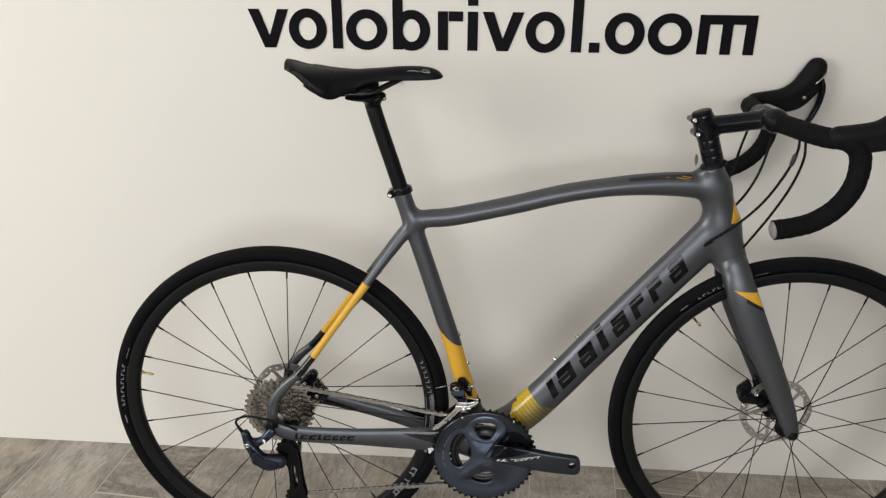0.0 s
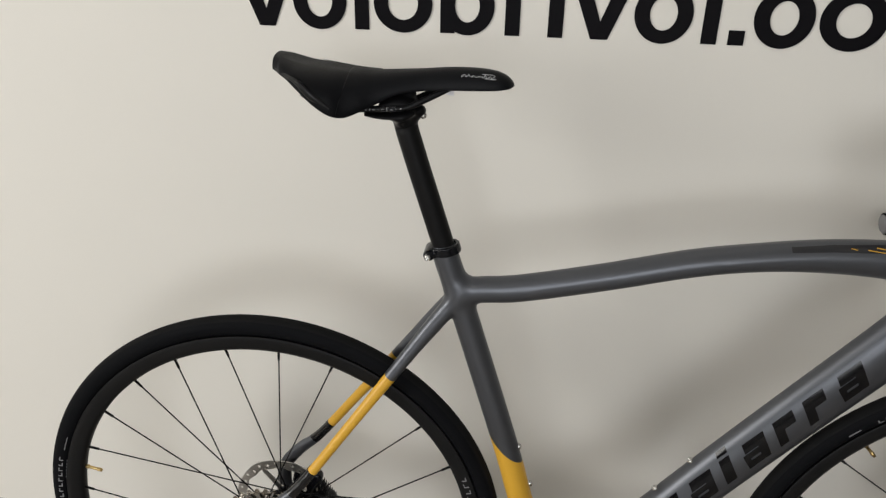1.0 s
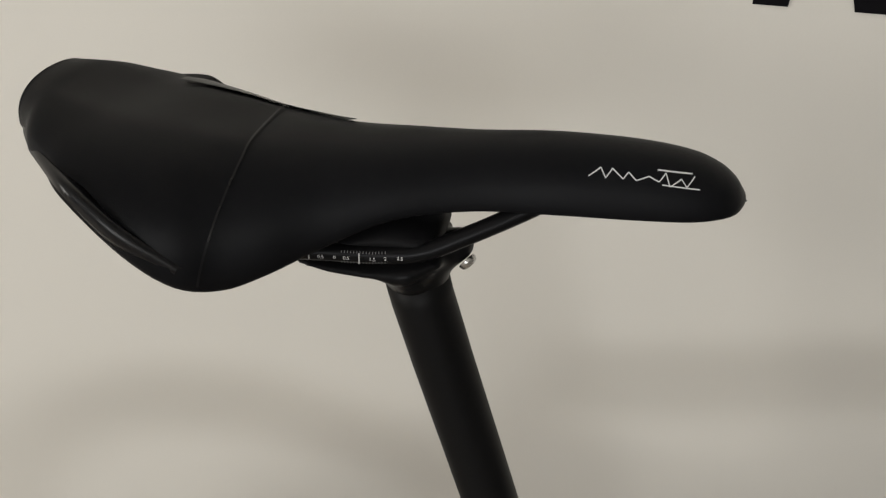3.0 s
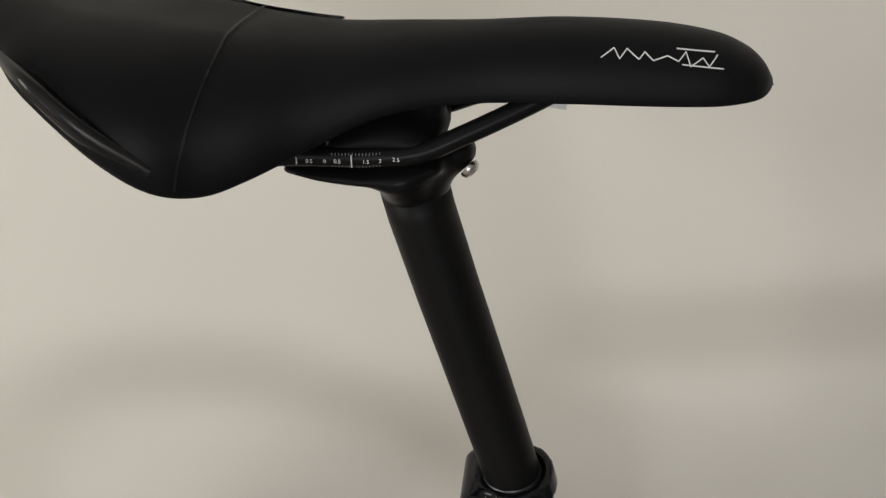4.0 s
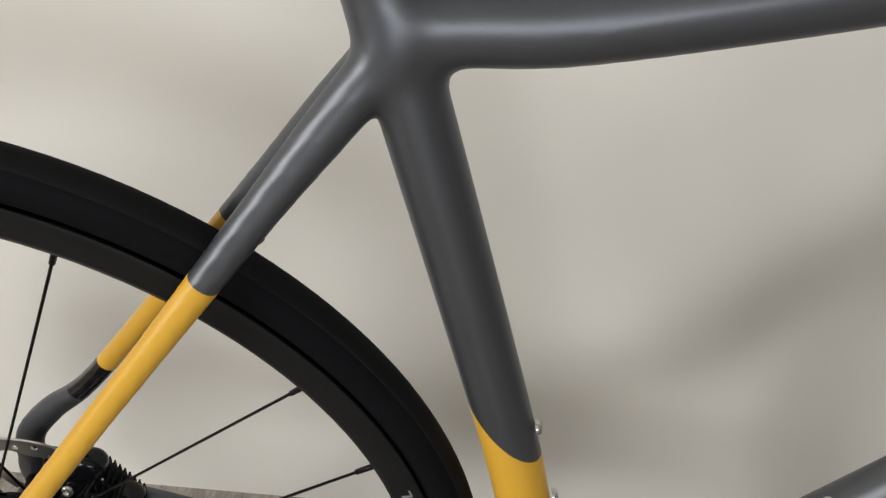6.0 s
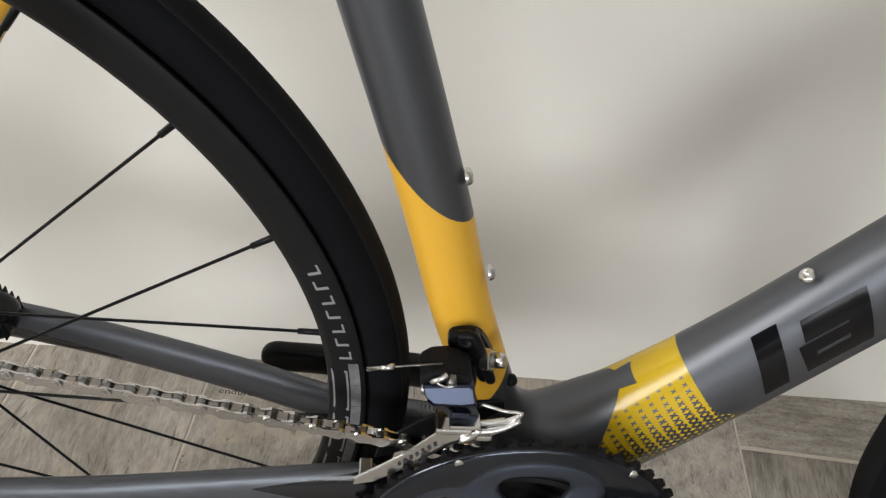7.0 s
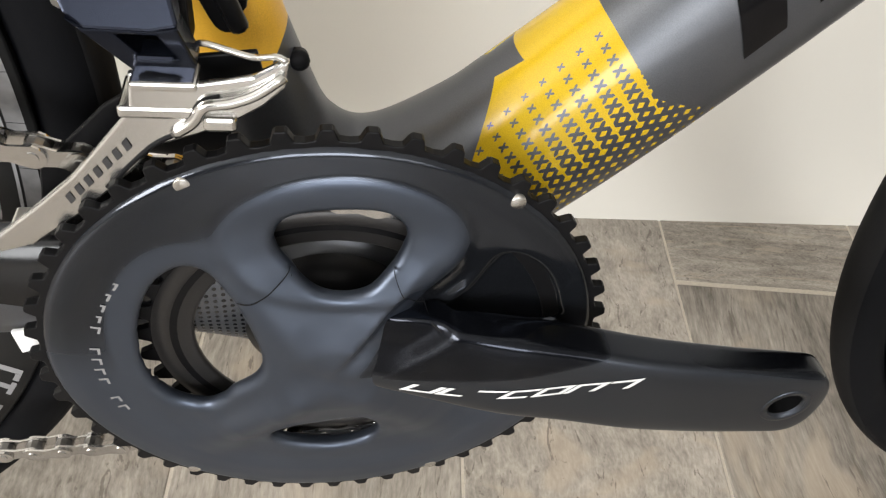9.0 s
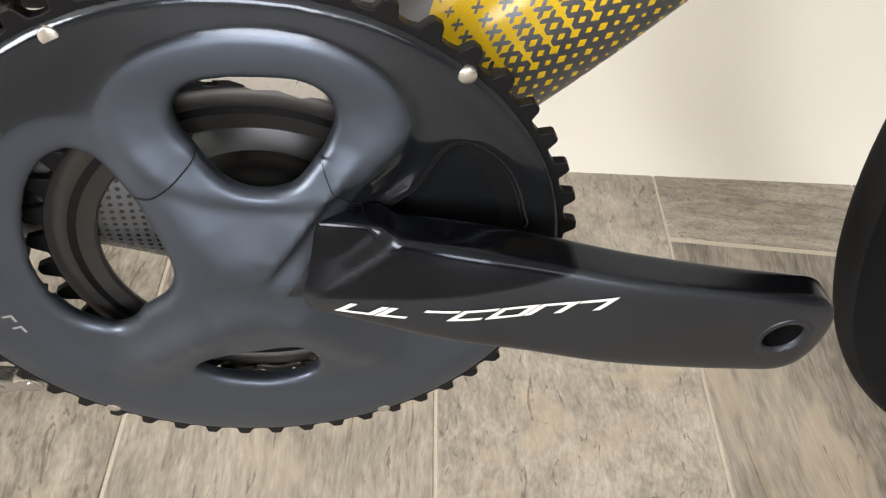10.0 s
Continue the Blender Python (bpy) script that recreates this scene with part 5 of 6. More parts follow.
part("pedal_thread", lathe_mesh("pedal_thread", thread, 28, (0.5797, 0, 0.2743)), black_metal, crankset)
part("pedal_hole_rim", lathe_mesh("pedal_hole_rim", [(0.0070, -0.0912), (0.0078, -0.0922), (0.0098, -0.09235), (0.0101, -0.0918)], 36, (0.5797, 0, 0.2743)), rim_satin, crankset)
arm_tree = bvh_of(crank_arm)
# arm lettering as plain slanted strokes
x0, base, tall = 0.0, 0.0, 0.0060
for wide, kinds in ((0.0118, "lbr"), (0.0102, "lb"), (0.0104, "t"), (0.0110, "ltb"), (0.0112, "ltbr"), (0.0112, "ltr"), (0.0110, "tr")):
    q = []
    sk = lambda px, pz: (BBU + 0.0238 + px + 0.80 * pz, BBW - 0.0008 + pz + px * 0.238)
    boxq = lambda a, b, c, d: [sk(a, c), sk(b, c), sk(b, d), sk(a, d)]
    th = 0.0013
    if "l" in kinds: q.append(boxq(x0, x0 + 0.0022, base, base + tall))
    if "r" in kinds: q.append(boxq(x0 + wide - 0.0024, x0 + wide - 0.0002, base, base + tall))
    if "c" in kinds: q.append(boxq(x0 + wide * 0.4, x0 + wide * 0.4 + 0.0024, base, base + tall))
    if "b" in kinds: q.append(boxq(x0, x0 + wide - 0.0012, base, base + th))
    if "t" in kinds: q.append(boxq(x0, x0 + wide - 0.0005, base + tall - th, base + tall))
    drape("arm_print", q, arm_tree, print_white, crankset, lift=0.0003, n=(4, 3), fallback=-0.09, label="white slanted printed strokes")
    x0 += wide + 0.0003
# ring lettering
ring_tree = bvh_of(crankset)
rows = []
for k in range(13):
    a0 = math.radians(147 + k * 4.2)
    a1 = a0 + math.radians(2.6)
    r0, r1 = (0.0795, 0.0828) if k > 3 else (0.0800, 0.0818)
    if k in (5, 10):
        continue
    for b0, b1, q0, q1 in ((a0, a0 + 0.012, r0, r1), (a0, a1, r0, r0 + 0.0009)):
        rows.append([(BBU + q0 * math.cos(b0), BBW + q0 * math.sin(b0)), (BBU + q0 * math.cos(b1), BBW + q0 * math.sin(b1)), (BBU + q1 * math.cos(b1), BBW + q1 * math.sin(b1)), (BBU + q1 * math.cos(b0), BBW + q1 * math.sin(b0))])
drape("ring_print", rows, ring_tree, print_grey, crankset, lift=0.0002, n=(2, 2), fallback=-0.0628, label="tiny pale printed strokes")
# seams where the cover meets the spider
for pts in ([(-31.5, 37), (-26, 38.5), (-20, 44), (-15, 50), (-13.5, 54)], [(18.5, 55), (20, 48), (24.3, 39.3), (31, 33.8), (35.6, 31.8)]):
    pts = spline(pts, 4) / 1000
    q = [[(BBU + a[0], BBW + a[1]), (BBU + b[0], BBW + b[1]), (BBU + b[0], BBW + b[1] + 0.0007), (BBU + a[0], BBW + a[1] + 0.0007)] for a, b in zip(pts, pts[1:])]
    both = bmesh.new()
    both.from_mesh(crankset.data)
    both.from_mesh(crank_arm.data)
    drape("cover_seam", q, BVHTree.FromBMesh(both), black_plastic, crankset, lift=0.0002, n=(1, 1), fallback=-0.068)
    both.free()
lf = Field((0.22, 0.045, 0.235), (0.445, 0.105, 0.305), 0.002)
lf.tube([(0.408, 0.070, 0.2680, .014, .010), (0.36, 0.076, 0.269, .0145, .009), (0.30, 0.082, 0.2695, .0135, .0075), (0.244, 0.085, 0.270, .0130, .007)], k=0.004, n=3, power=3.2)
part("far_crank_arm", lf.mesh("far_crank_arm", 2), black_metal, crankset, "glossy black far crank arm")

# ---- chain ----
RP, RS = 0.0688, 0.0615
slope = math.atan2(BBW - 0.339, BBU)
nrm = (-math.sin(slope), math.cos(slope))
chain_path = [(nrm[0] * RS, 0.339 + nrm[1] * RS), (BBU + nrm[0] * RP, BBW + nrm[1] * RP)]
low_ang, top_ang = math.radians(-96.5), math.pi / 2 + slope
for k in range(1, 17):
    a = top_ang + (low_ang - top_ang) * k / 16
    chain_path.append((BBU + RP * math.cos(a), BBW + RP * math.sin(a)))
chain_path += [(0.036, 0.1445)]
for a in range(-100, -271, -30):
    chain_path.append((0.035 + 0.0215 * math.cos(math.radians(a)), 0.166 + 0.0215 * math.sin(math.radians(a))))
chain_path += [(0.0385, 0.262), (0.0375, 0.280), (0.022, 0.2955), (-0.006, 0.275)]
for a in range(-105, -256, -15):
    chain_path.append((RS * math.cos(math.radians(a)), 0.339 + RS * math.sin(math.radians(a))))
cp = np.array(chain_path)
seg = np.r_[0, np.cumsum(np.linalg.norm(np.diff(cp, axis=0), axis=1))]


def chain_at(s):
    u, w = np.interp(s, seg, cp[:, 0]), np.interp(s, seg, cp[:, 1])
    return u, np.interp(u, [0.0, 0.06, 0.40, 0.5], [-0.0262, -0.0280, -0.0485, -0.0485]), w


def link_mesh(name, outer):
    bm = bmesh.new()
    vo = 0.00285 if outer else 0.0019
    for s in (-1, 1):
        loop = []
        for cx, a0 in ((0.0127, -90), (0.0, 90)):
            for k in range(7):
                a = math.radians(a0 + 30 * k)
                loop.append((cx + 0.0041 * math.cos(a), 0.0041 * math.sin(a)))
        loop.insert(7, (0.00635, 0.0029))
        loop.append((0.00635, -0.0029))
        f0 = [bm.verts.new((u, s * vo, w)) for u, w in loop]
        f1 = [bm.verts.new((u, s * (vo + 0.0009), w)) for u, w in loop]
        bm.faces.new(f0)
        bm.faces.new(f1[::-1])
        for k in range(len(loop)):
            bm.faces.new((f0[k], f0[(k + 1) % len(loop)], f1[(k + 1) % len(loop)], f1[k]))
    for cx in ((0.0, 0.0127) if outer else ()):
        m = Matrix.Translation((cx, 0, 0)) @ Matrix.Rotation(math.pi / 2, 4, "X")
        bmesh.ops.create_cone(bm, cap_ends=True, segments=10, radius1=0.0019, radius2=0.0019, depth=0.0082, matrix=m)
    if not outer:
        for cx in (0.0, 0.0127):
            m = Matrix.Translation((cx, 0, 0)) @ Matrix.Rotation(math.pi / 2, 4, "X")
            bmesh.ops.create_cone(bm, cap_ends=True, segments=10, radius1=0.0037, radius2=0.0037, depth=0.0036, matrix=m)
    if not outer:
        for f in bm.faces:
            if abs(f.calc_center_median().y) < 0.00185 and len(f.verts) < 11:
                f.material_index = 1
    return to_mesh(name, bm)


links = [link_mesh("chain_link", True), link_mesh("chain_link_inner", False)]
for me in links:
    me.materials.append(nickel)
    me.materials.append(pin_steel)
count = int(seg[-1] / 0.0127)
chain = None
for k in range(count):
    p, q = np.array(chain_at(k * 0.0127)), np.array(chain_at((k + 1) * 0.0127))
    d = (q - p) / np.linalg.norm(q - p)
    ax = Vector(d)
    side = Vector((0, 1, 0))
    side = (side - ax * side.dot(ax)).normalized()
    up = ax.cross(side)
    m = Matrix((ax, side, up)).transposed().to_4x4()
    m.translation = Vector(p)
    if chain is None:
        chain = part("chain", links[0], nickel, bike, "silver nickel bicycle chain")
        chain.matrix_basis = m
        inv = m.inverted()
        continue
    ob = new("chain_link", links[k % 2])
    ob.parent = chain
    ob.matrix_basis = inv @ m

# ---- front derailleur ----
front_derailleur = part("front_derailleur", plate_mesh("front_derailleur", [[(0.3415, 0.4035), (0.3415, 0.4125), (0.3465, 0.4170), (0.3545, 0.4185), (0.3610, 0.4165), (0.3680, 0.4125), (0.3690, 0.4030)]], -0.0500, -0.0310, 0.0018), black_plastic, bike, "black and silver front derailleur")
part("cover_hump", plate_mesh("cover_hump", [closed([(0.3500, 0.4040), (0.3510, 0.4120), (0.3570, 0.4150), (0.3640, 0.4115), (0.3660, 0.4040)], 3)], -0.0470, -0.0280, 0.002), black_metal, front_derailleur)
part("wire_anchor", sweep_mesh("wire_anchor", spline([(0.3480, -0.0510, 0.4125), (0.3515, -0.0520, 0.4108), (0.3555, -0.0522, 0.4095), (0.3600, -0.0515, 0.4105)], 4), 0.0008, 8), steel, front_derailleur)
part("anchor_lever", sweep_mesh("anchor_lever", spline([(0.3472, -0.0512, 0.4120), (0.3490, -0.0520, 0.4142), (0.3520, -0.0518, 0.4160), (0.3545, -0.0505, 0.4172)], 4), 0.0017, 8), steel, front_derailleur)
part("anchor_screw", sweep_mesh("anchor_screw", [(0.3575, -0.0490, 0.4150), (0.3572, -0.0530, 0.4128), (0.3571, -0.0536, 0.4125)], [0.0026, 0.0026, 0.0020], 10), pin_steel, front_derailleur)
part("stop_screw", sweep_mesh("stop_screw", [(0.3445, -0.0470, 0.4062), (0.3440, -0.0535, 0.4062)], [0.0024, 0.0024], 10), dull_steel, front_derailleur)
part("mount_plate", plate_mesh("mount_plate", [closed([(0.3577, 0.4205), (0.3700, 0.4215), (0.3750, 0.4105), (0.3815, 0.3930), (0.3835, 0.3860), (0.3800, 0.3830), (0.3755, 0.3850), (0.3700, 0.3960), (0.3610, 0.4040), (0.3560, 0.4120)], 3)], -0.0265, -0.0195, 0.0012), black_metal, front_derailleur)
part("mount_band", plate_mesh("mount_band", [closed([(0.366, 0.418), (0.375, 0.413), (0.385, 0.392), (0.380, 0.384), (0.372, 0.395), (0.365, 0.411)], 3)], -0.0195, -0.012, 0.001), black_metal, front_derailleur)
put_bolt(front_derailleur, (0.3655, -0.0262, 0.4172), (0, -1, 0.2), hex_bolt, black_metal, 1.0, "dark hex bolt")
part("clamp_nut", sweep_mesh("clamp_nut", [(0.3765, -0.0265, 0.4030), (0.3808, -0.0288, 0.4045), (0.3812, -0.0290, 0.4047)], [0.0068, 0.0068, 0.0058], 6, False), steel, front_derailleur, "bright steel hex nut")
part("bolt_end", sweep_mesh("bolt_end", [(0.3805, -0.0286, 0.4045), (0.3862, -0.0308, 0.4072), (0.3872, -0.0312, 0.4077), (0.3876, -0.0314, 0.4079)], [0.0044, 0.0043, 0.0038, 0.0022], 14), steel, front_derailleur, "bright steel bolt end")
part("mount_rib", sweep_mesh("mount_rib", spline([(0.3605, -0.0262, 0.4200), (0.3672, -0.0268, 0.4210), (0.3715, -0.0272, 0.4160), (0.3765, -0.0276, 0.4030), (0.3812, -0.0274, 0.3900), (0.3826, -0.0262, 0.3855)], 5), 0.0030, 10), black_metal, front_derailleur)
link = plate_mesh("link_arm", [[(0.3425, 0.4085), (0.3432, 0.4098), (0.3672, 0.4108), (0.3690, 0.4095), (0.3710, 0.4020), (0.3640, 0.4008), (0.3490, 0.4010), (0.3445, 0.4040)]], -0.0530, -0.0450, 0.0009)
for vert in link.vertices:
    vert.co.y += (vert.co.z - 0.4095) * 0.55
part("link_arm", link, navy_metal, front_derailleur, "navy grey metal link")
cheek = plate_mesh("link_cheek", [[(0.3450, 0.4042), (0.3488, 0.4014), (0.3640, 0.4012), (0.3708, 0.4022), (0.3742, 0.3900), (0.3725, 0.3880), (0.3600, 0.3868), (0.3580, 0.3875)], [(0.3560, 0.3998), (0.3655, 0.3998), (0.3692, 0.3925), (0.3618, 0.3915)]], -0.0580, -0.0490, 0.0008)
for vert in cheek.vertices:
    vert.co.y -= (vert.co.z - 0.4020) * 0.25
part("link_cheek", cheek, navy_shaded, front_derailleur)
# added black block behind the link's opening, so the hole reads dark
part("link_core", to_mesh("link_core", box(bmesh.new(), 0.3490, 0.3715, -0.0440, -0.0330, 0.3880, 0.4060, 0.0012)), black_plastic, front_derailleur)
part("link_ledge", to_mesh("link_ledge", box(bmesh.new(), 0.3595, 0.3690, -0.0570, -0.0480, 0.3915, 0.3935, 0.0006, 1)), navy_metal, front_derailleur)
part("link_bar", to_mesh("link_bar", box(bmesh.new(), 0.3580, 0.3745, -0.0625, -0.0520, 0.3870, 0.3896, 0.0008, 2)), steel, front_derailleur, "polished steel bar")
cage = plate_mesh("cage", [[(0.3085, 0.3215), (0.3200, 0.3252), (0.3370, 0.3392), (0.3520, 0.3540), (0.3605, 0.3640), (0.3725, 0.3685), (0.3830, 0.3735), (0.3905, 0.3785), (0.3962, 0.3845), (0.3976, 0.3930), (0.3945, 0.3918), (0.3880, 0.3878), (0.3740, 0.3850), (0.3660, 0.3868), (0.3565, 0.3878), (0.3550, 0.3760), (0.3360, 0.3525), (0.3230, 0.3400), (0.3090, 0.3275)]], -0.0555, -0.0530, 0.0008)
part("cage_plate", cage, cage_silver, front_derailleur, "satin silver cage plate")
inner = plate_mesh("cage_inner", [[(0.3200, 0.3300), (0.3400, 0.3400), (0.3600, 0.3570), (0.3800, 0.3700), (0.3900, 0.3800), (0.3885, 0.3875), (0.3700, 0.3850), (0.3450, 0.3680), (0.3230, 0.3450)]], -0.0425, -0.0405, 0.0006)
part("cage_plate", inner, tooth_black, front_derailleur)
part("cage_bridge", to_mesh("cage_bridge", box(bmesh.new(), 0.3520, 0.3760, -0.0560, -0.0400, 0.3735, 0.3775, 0.001)), steel, front_derailleur)
part("cage_bridge", to_mesh("cage_bridge", box(bmesh.new(), 0.3115, 0.3190, -0.0535, -0.0400, 0.3225, 0.3270, 0.001)), steel, front_derailleur)
part("cage_groove", sweep_mesh("cage_groove", spline([(0.3450, -0.0556, 0.3490), (0.3590, -0.0556, 0.3640), (0.3680, -0.0556, 0.3700), (0.3735, -0.0556, 0.3790), (0.3790, -0.0556, 0.3815)], 4), 0.0007, 6), black_plastic, front_derailleur)
part("cage_rib", sweep_mesh("cage_rib", spline([(0.3660, -0.0560, 0.3690), (0.3715, -0.0566, 0.3735), (0.3750, -0.0570, 0.3790), (0.3815, -0.0572, 0.3805), (0.3885, -0.0568, 0.3832), (0.3960, -0.0558, 0.3885)], 4), 0.0017, 8), cage_silver, front_derailleur)
part("cage_lip", sweep_mesh("cage_lip", spline([(0.3725, -0.0500, 0.3900), (0.3745, -0.0510, 0.3945), (0.3800, -0.0520, 0.3940), (0.3880, -0.0530, 0.3922), (0.3940, -0.0545, 0.3935), (0.3968, -0.0550, 0.3925)], 4), 0.0009, 8), steel, front_derailleur)
part("cage_pad", to_mesh("cage_pad", box(bmesh.new(), 0.3740, 0.3830, -0.0575, -0.0545, 0.3705, 0.3755, 0.0012)), steel, front_derailleur)
for k in range(7):
    u = 0.3340 + k * 0.0031
    w = 0.3425 + k * 0.0033
    part("cage_print", mesh_from("cage_print", [(u, -0.0558, w), (u + 0.0016, -0.0558, w + 0.0016), (u + 0.0005, -0.0558, w + 0.0046), (u - 0.0011, -0.0558, w + 0.0030)], [(0, 1, 2, 3)], False), print_dark, front_derailleur)
part("shift_wire", sweep_mesh("shift_wire", [(0.352, -0.0455, 0.4195), (0.334, -0.0434, 0.4143), (0.316, -0.0412, 0.4080)], 0.0006, 6), pin_steel, front_derailleur)
part("wire_end", sweep_mesh("wire_end", [(0.3275, -0.0425, 0.4122), (0.3215, -0.0417, 0.4101), (0.3210, -0.0417, 0.4099), (0.3138, -0.0408, 0.4072)], [0.0017, 0.0017, 0.0012, 0.0014], 8), steel, front_derailleur, "crimped steel wire end")

# ---- rear derailleur ----
rdf = Field((-0.085, -0.118, 0.215), (0.06, -0.05, 0.355), 0.0018)
rdf.tube([(-0.004, -0.077, 0.322, .009, .0055), (-0.022, -0.082, 0.306, .0085, .006), (-0.042, -0.086, 0.303, .0095, .008)], k=0.004, n=3)
rdf.tube([(-0.052, -0.088, 0.324, .0085, .008), (-0.046, -0.090, 0.303, .0105, .009)], k=0.004, n=0)
rdf.tube([(-0.043, -0.093, 0.300, .0100, .0080), (-0.026, -0.097, 0.277, .0120, .0090)], k=0.003, n=0, power=3)
rdf.tube([(-0.029, -0.097, 0.272, .0115, .0095), (-0.004, -0.097, 0.268, .0155, .0115), (0.013, -0.093, 0.268, .0140, .0120)], k=0.005, n=3, power=3)
rear_derailleur = part("rear_derailleur", rdf.mesh("rear_derailleur", 2), navy_metal, bike, "dark navy rear derailleur")
part("parallel_plate", plate_mesh("parallel_plate", [closed([(-0.040, 0.290), (-0.032, 0.297), (-0.012, 0.280), (0.006, 0.277), (0.012, 0.262), (-0.008, 0.257), (-0.028, 0.268)], 3)], -0.1115, -0.1060, 0.001), navy_metal, rear_derailleur)
for v in (-0.074, -0.056):
    part("pulley_cage", plate_mesh("pulley_cage", [closed([(0.006, 0.286), (0.022, 0.296), (0.040, 0.284), (0.046, 0.255), (0.050, 0.205), (0.055, 0.166), (0.044, 0.148), (0.026, 0.147), (0.018, 0.160), (0.024, 0.200), (0.022, 0.240), (0.010, 0.262)], 3), closed([(0.030, 0.245), (0.037, 0.240), (0.041, 0.200), (0.036, 0.190), (0.031, 0.205)], 3)], v - 0.0012, v + 0.0012, 0.0005), black_metal, rear_derailleur)
for u, w, teeth in ((0.022, 0.276, 11), (0.035, 0.166, 11)):
    part("jockey_wheel", plate_mesh("jockey_wheel", [toothed(0.0195, 0.0235, teeth, u, w), circle(u, w, 0.004, 12)], -0.0675, -0.0635), black_plastic, rear_derailleur, "toothed black jockey wheel")
    put_bolt(rear_derailleur, (u, -0.0752, w), (0, -1, 0), small_bolt, steel, 1.0)
put_bolt(rear_derailleur, (-0.016, -0.0885, 0.3085), (0, -1, 0), bolt, steel, 1.0, "hex pivot bolt")
put_bolt(rear_derailleur, (-0.046, -0.0990, 0.305), (0, -1, 0), bolt, dull_steel, 1.2)
part("hanger", plate_mesh("hanger", [closed([(-0.010, 0.346), (0.008, 0.346), (0.008, 0.326), (-0.004, 0.312), (-0.016, 0.316)], 3)], -0.0760, -0.0700, 0.0008), black_metal, rear_derailleur)
part("shift_cable", sweep_mesh("shift_cable", spline([(0.046, -0.077, 0.328), (0.018, -0.082, 0.345), (-0.020, -0.086, 0.358), (-0.050, -0.088, 0.362), (-0.0685, -0.088, 0.350), (-0.060, -0.088, 0.330)], 6), 0.0023, 10), cable_black, rear_derailleur)
part("cable_ferrule", sweep_mesh("cable_ferrule", [(-0.0640, -0.088, 0.337), (-0.0570, -0.088, 0.326)], 0.0034, 10), black_metal, rear_derailleur)


# ---- disc brake calipers ----
def caliper(lo, hi, rows, fins, parent, bolts):
    f = Field(lo, hi, 0.0018)
    for r in rows:
        f.tube(r, k=0.003, n=0, power=3.2)
    ob = part("brake_caliper", f.mesh("brake_caliper", 1), gloss_black, parent, "black finned disc brake caliper")
    for fin in fins:
        part("cooling_fin", to_mesh("cooling_fin", box(bmesh.new(), *fin, 0.0004, 1)), black_plastic, ob)
    for at, way in bolts:
        put_bolt(ob, at, way, bolt, steel, 1.0)
    return ob


caliper((0.0, 0.02, 0.29), (0.115, 0.085, 0.42), [[(0.030, 0.050, 0.345, .016, .013), (0.070, 0.050, 0.338, .016, .013)], [(0.040, 0.048, 0.360, .013, .011), (0.055, 0.048, 0.382, .011, .010)], [(0.024, 0.050, 0.372, .006, .006), (0.027, 0.050, 0.386, .006, .006)]],
        [(0.0600 + 0.0030 * k, 0.0612 + 0.0030 * k, 0.036, 0.064, 0.350 - 0.003 * k, 0.372 - 0.0042 * k) for k in range(8)], bike, [((0.040, 0.036, 0.366), (0, -1, 0.3)), ((0.064, 0.036, 0.338), (0, -1, 0.3))])
caliper((0.90, 0.0, 0.32), (1.0, 0.075, 0.43), [[(0.935, 0.033, 0.366, .013, .013), (0.966, 0.033, 0.366, .016, .013)], [(0.958, 0.035, 0.392, .008, .009), (0.952, 0.035, 0.405, .006, .007)], [(0.962, 0.036, 0.372, .016, .012), (0.974, 0.038, 0.352, .013, .010)]],
        [(0.9225 + 0.0030 * k, 0.9237 + 0.0030 * k, 0.019, 0.047, 0.366 + 0.0020 * k, 0.384 + 0.0028 * k) for k in range(7)], bike, [((0.931, 0.0205, 0.353), (0, -1, 0.2)), ((0.953, 0.020, 0.378), (0, -1, 0.2))])

# ---- cockpit ----
stemf = Field((0.735, -0.05, 0.875), (0.93, 0.05, 0.97), 0.0018)
stemf.tube([(0.788, 0, 0.9000, .0190, .0190), (0.7755, 0, 0.9330, .0190, .0190)], k=0.003, n=0)
stemf.tube([(0.786, 0, 0.918, .0165, .0165), (0.835, 0, 0.924, .0165, .0160), (0.880, 0, 0.931, .0165, .0190)], k=0.006, n=3)
stemf.tube([(0.8925, -0.024, 0.9325, .0215, .02), (0.8925, 0.024, 0.9325, .0215, .02)], k=0.004, n=0)
for w, u in ((0.930, 0.7580), (0.906, 0.7665)):
    stemf.tube([(u, -0.013, w, .0065, .006), (u, 0.013, w, .0065, .006)], k=0.003, n=0)
sl, X, Y, Z = stemf.grid((0.73, -0.05, 0.92), (0.80, 0.05, 0.97))
stemf.carve(sl, (0.9395 + (X - 0.773) * 0.335 - Z).astype(np.float32), 0.001)
stem = part("stem", stemf.mesh("stem", 1), gloss_black, bike, "glossy black handlebar stem")
for w, u in ((0.930, 0.7575), (0.906, 0.766)):
    put_bolt(stem, (u, -0.0185, w), (0, -1, 0), bolt, steel, 0.9)
axis = Vector((-0.335, 0, 1)).normalized()
tilt = Vector((0, -1, 0)).rotation_difference(axis).to_matrix().to_4x4()


def along_steerer(name, profile, base, mat, parent, label=""):
    ob = part(name, lathe_mesh(name, profile, 40), mat, parent, label)
    ob.matrix_basis = Matrix.Translation(base) @ tilt
    return ob


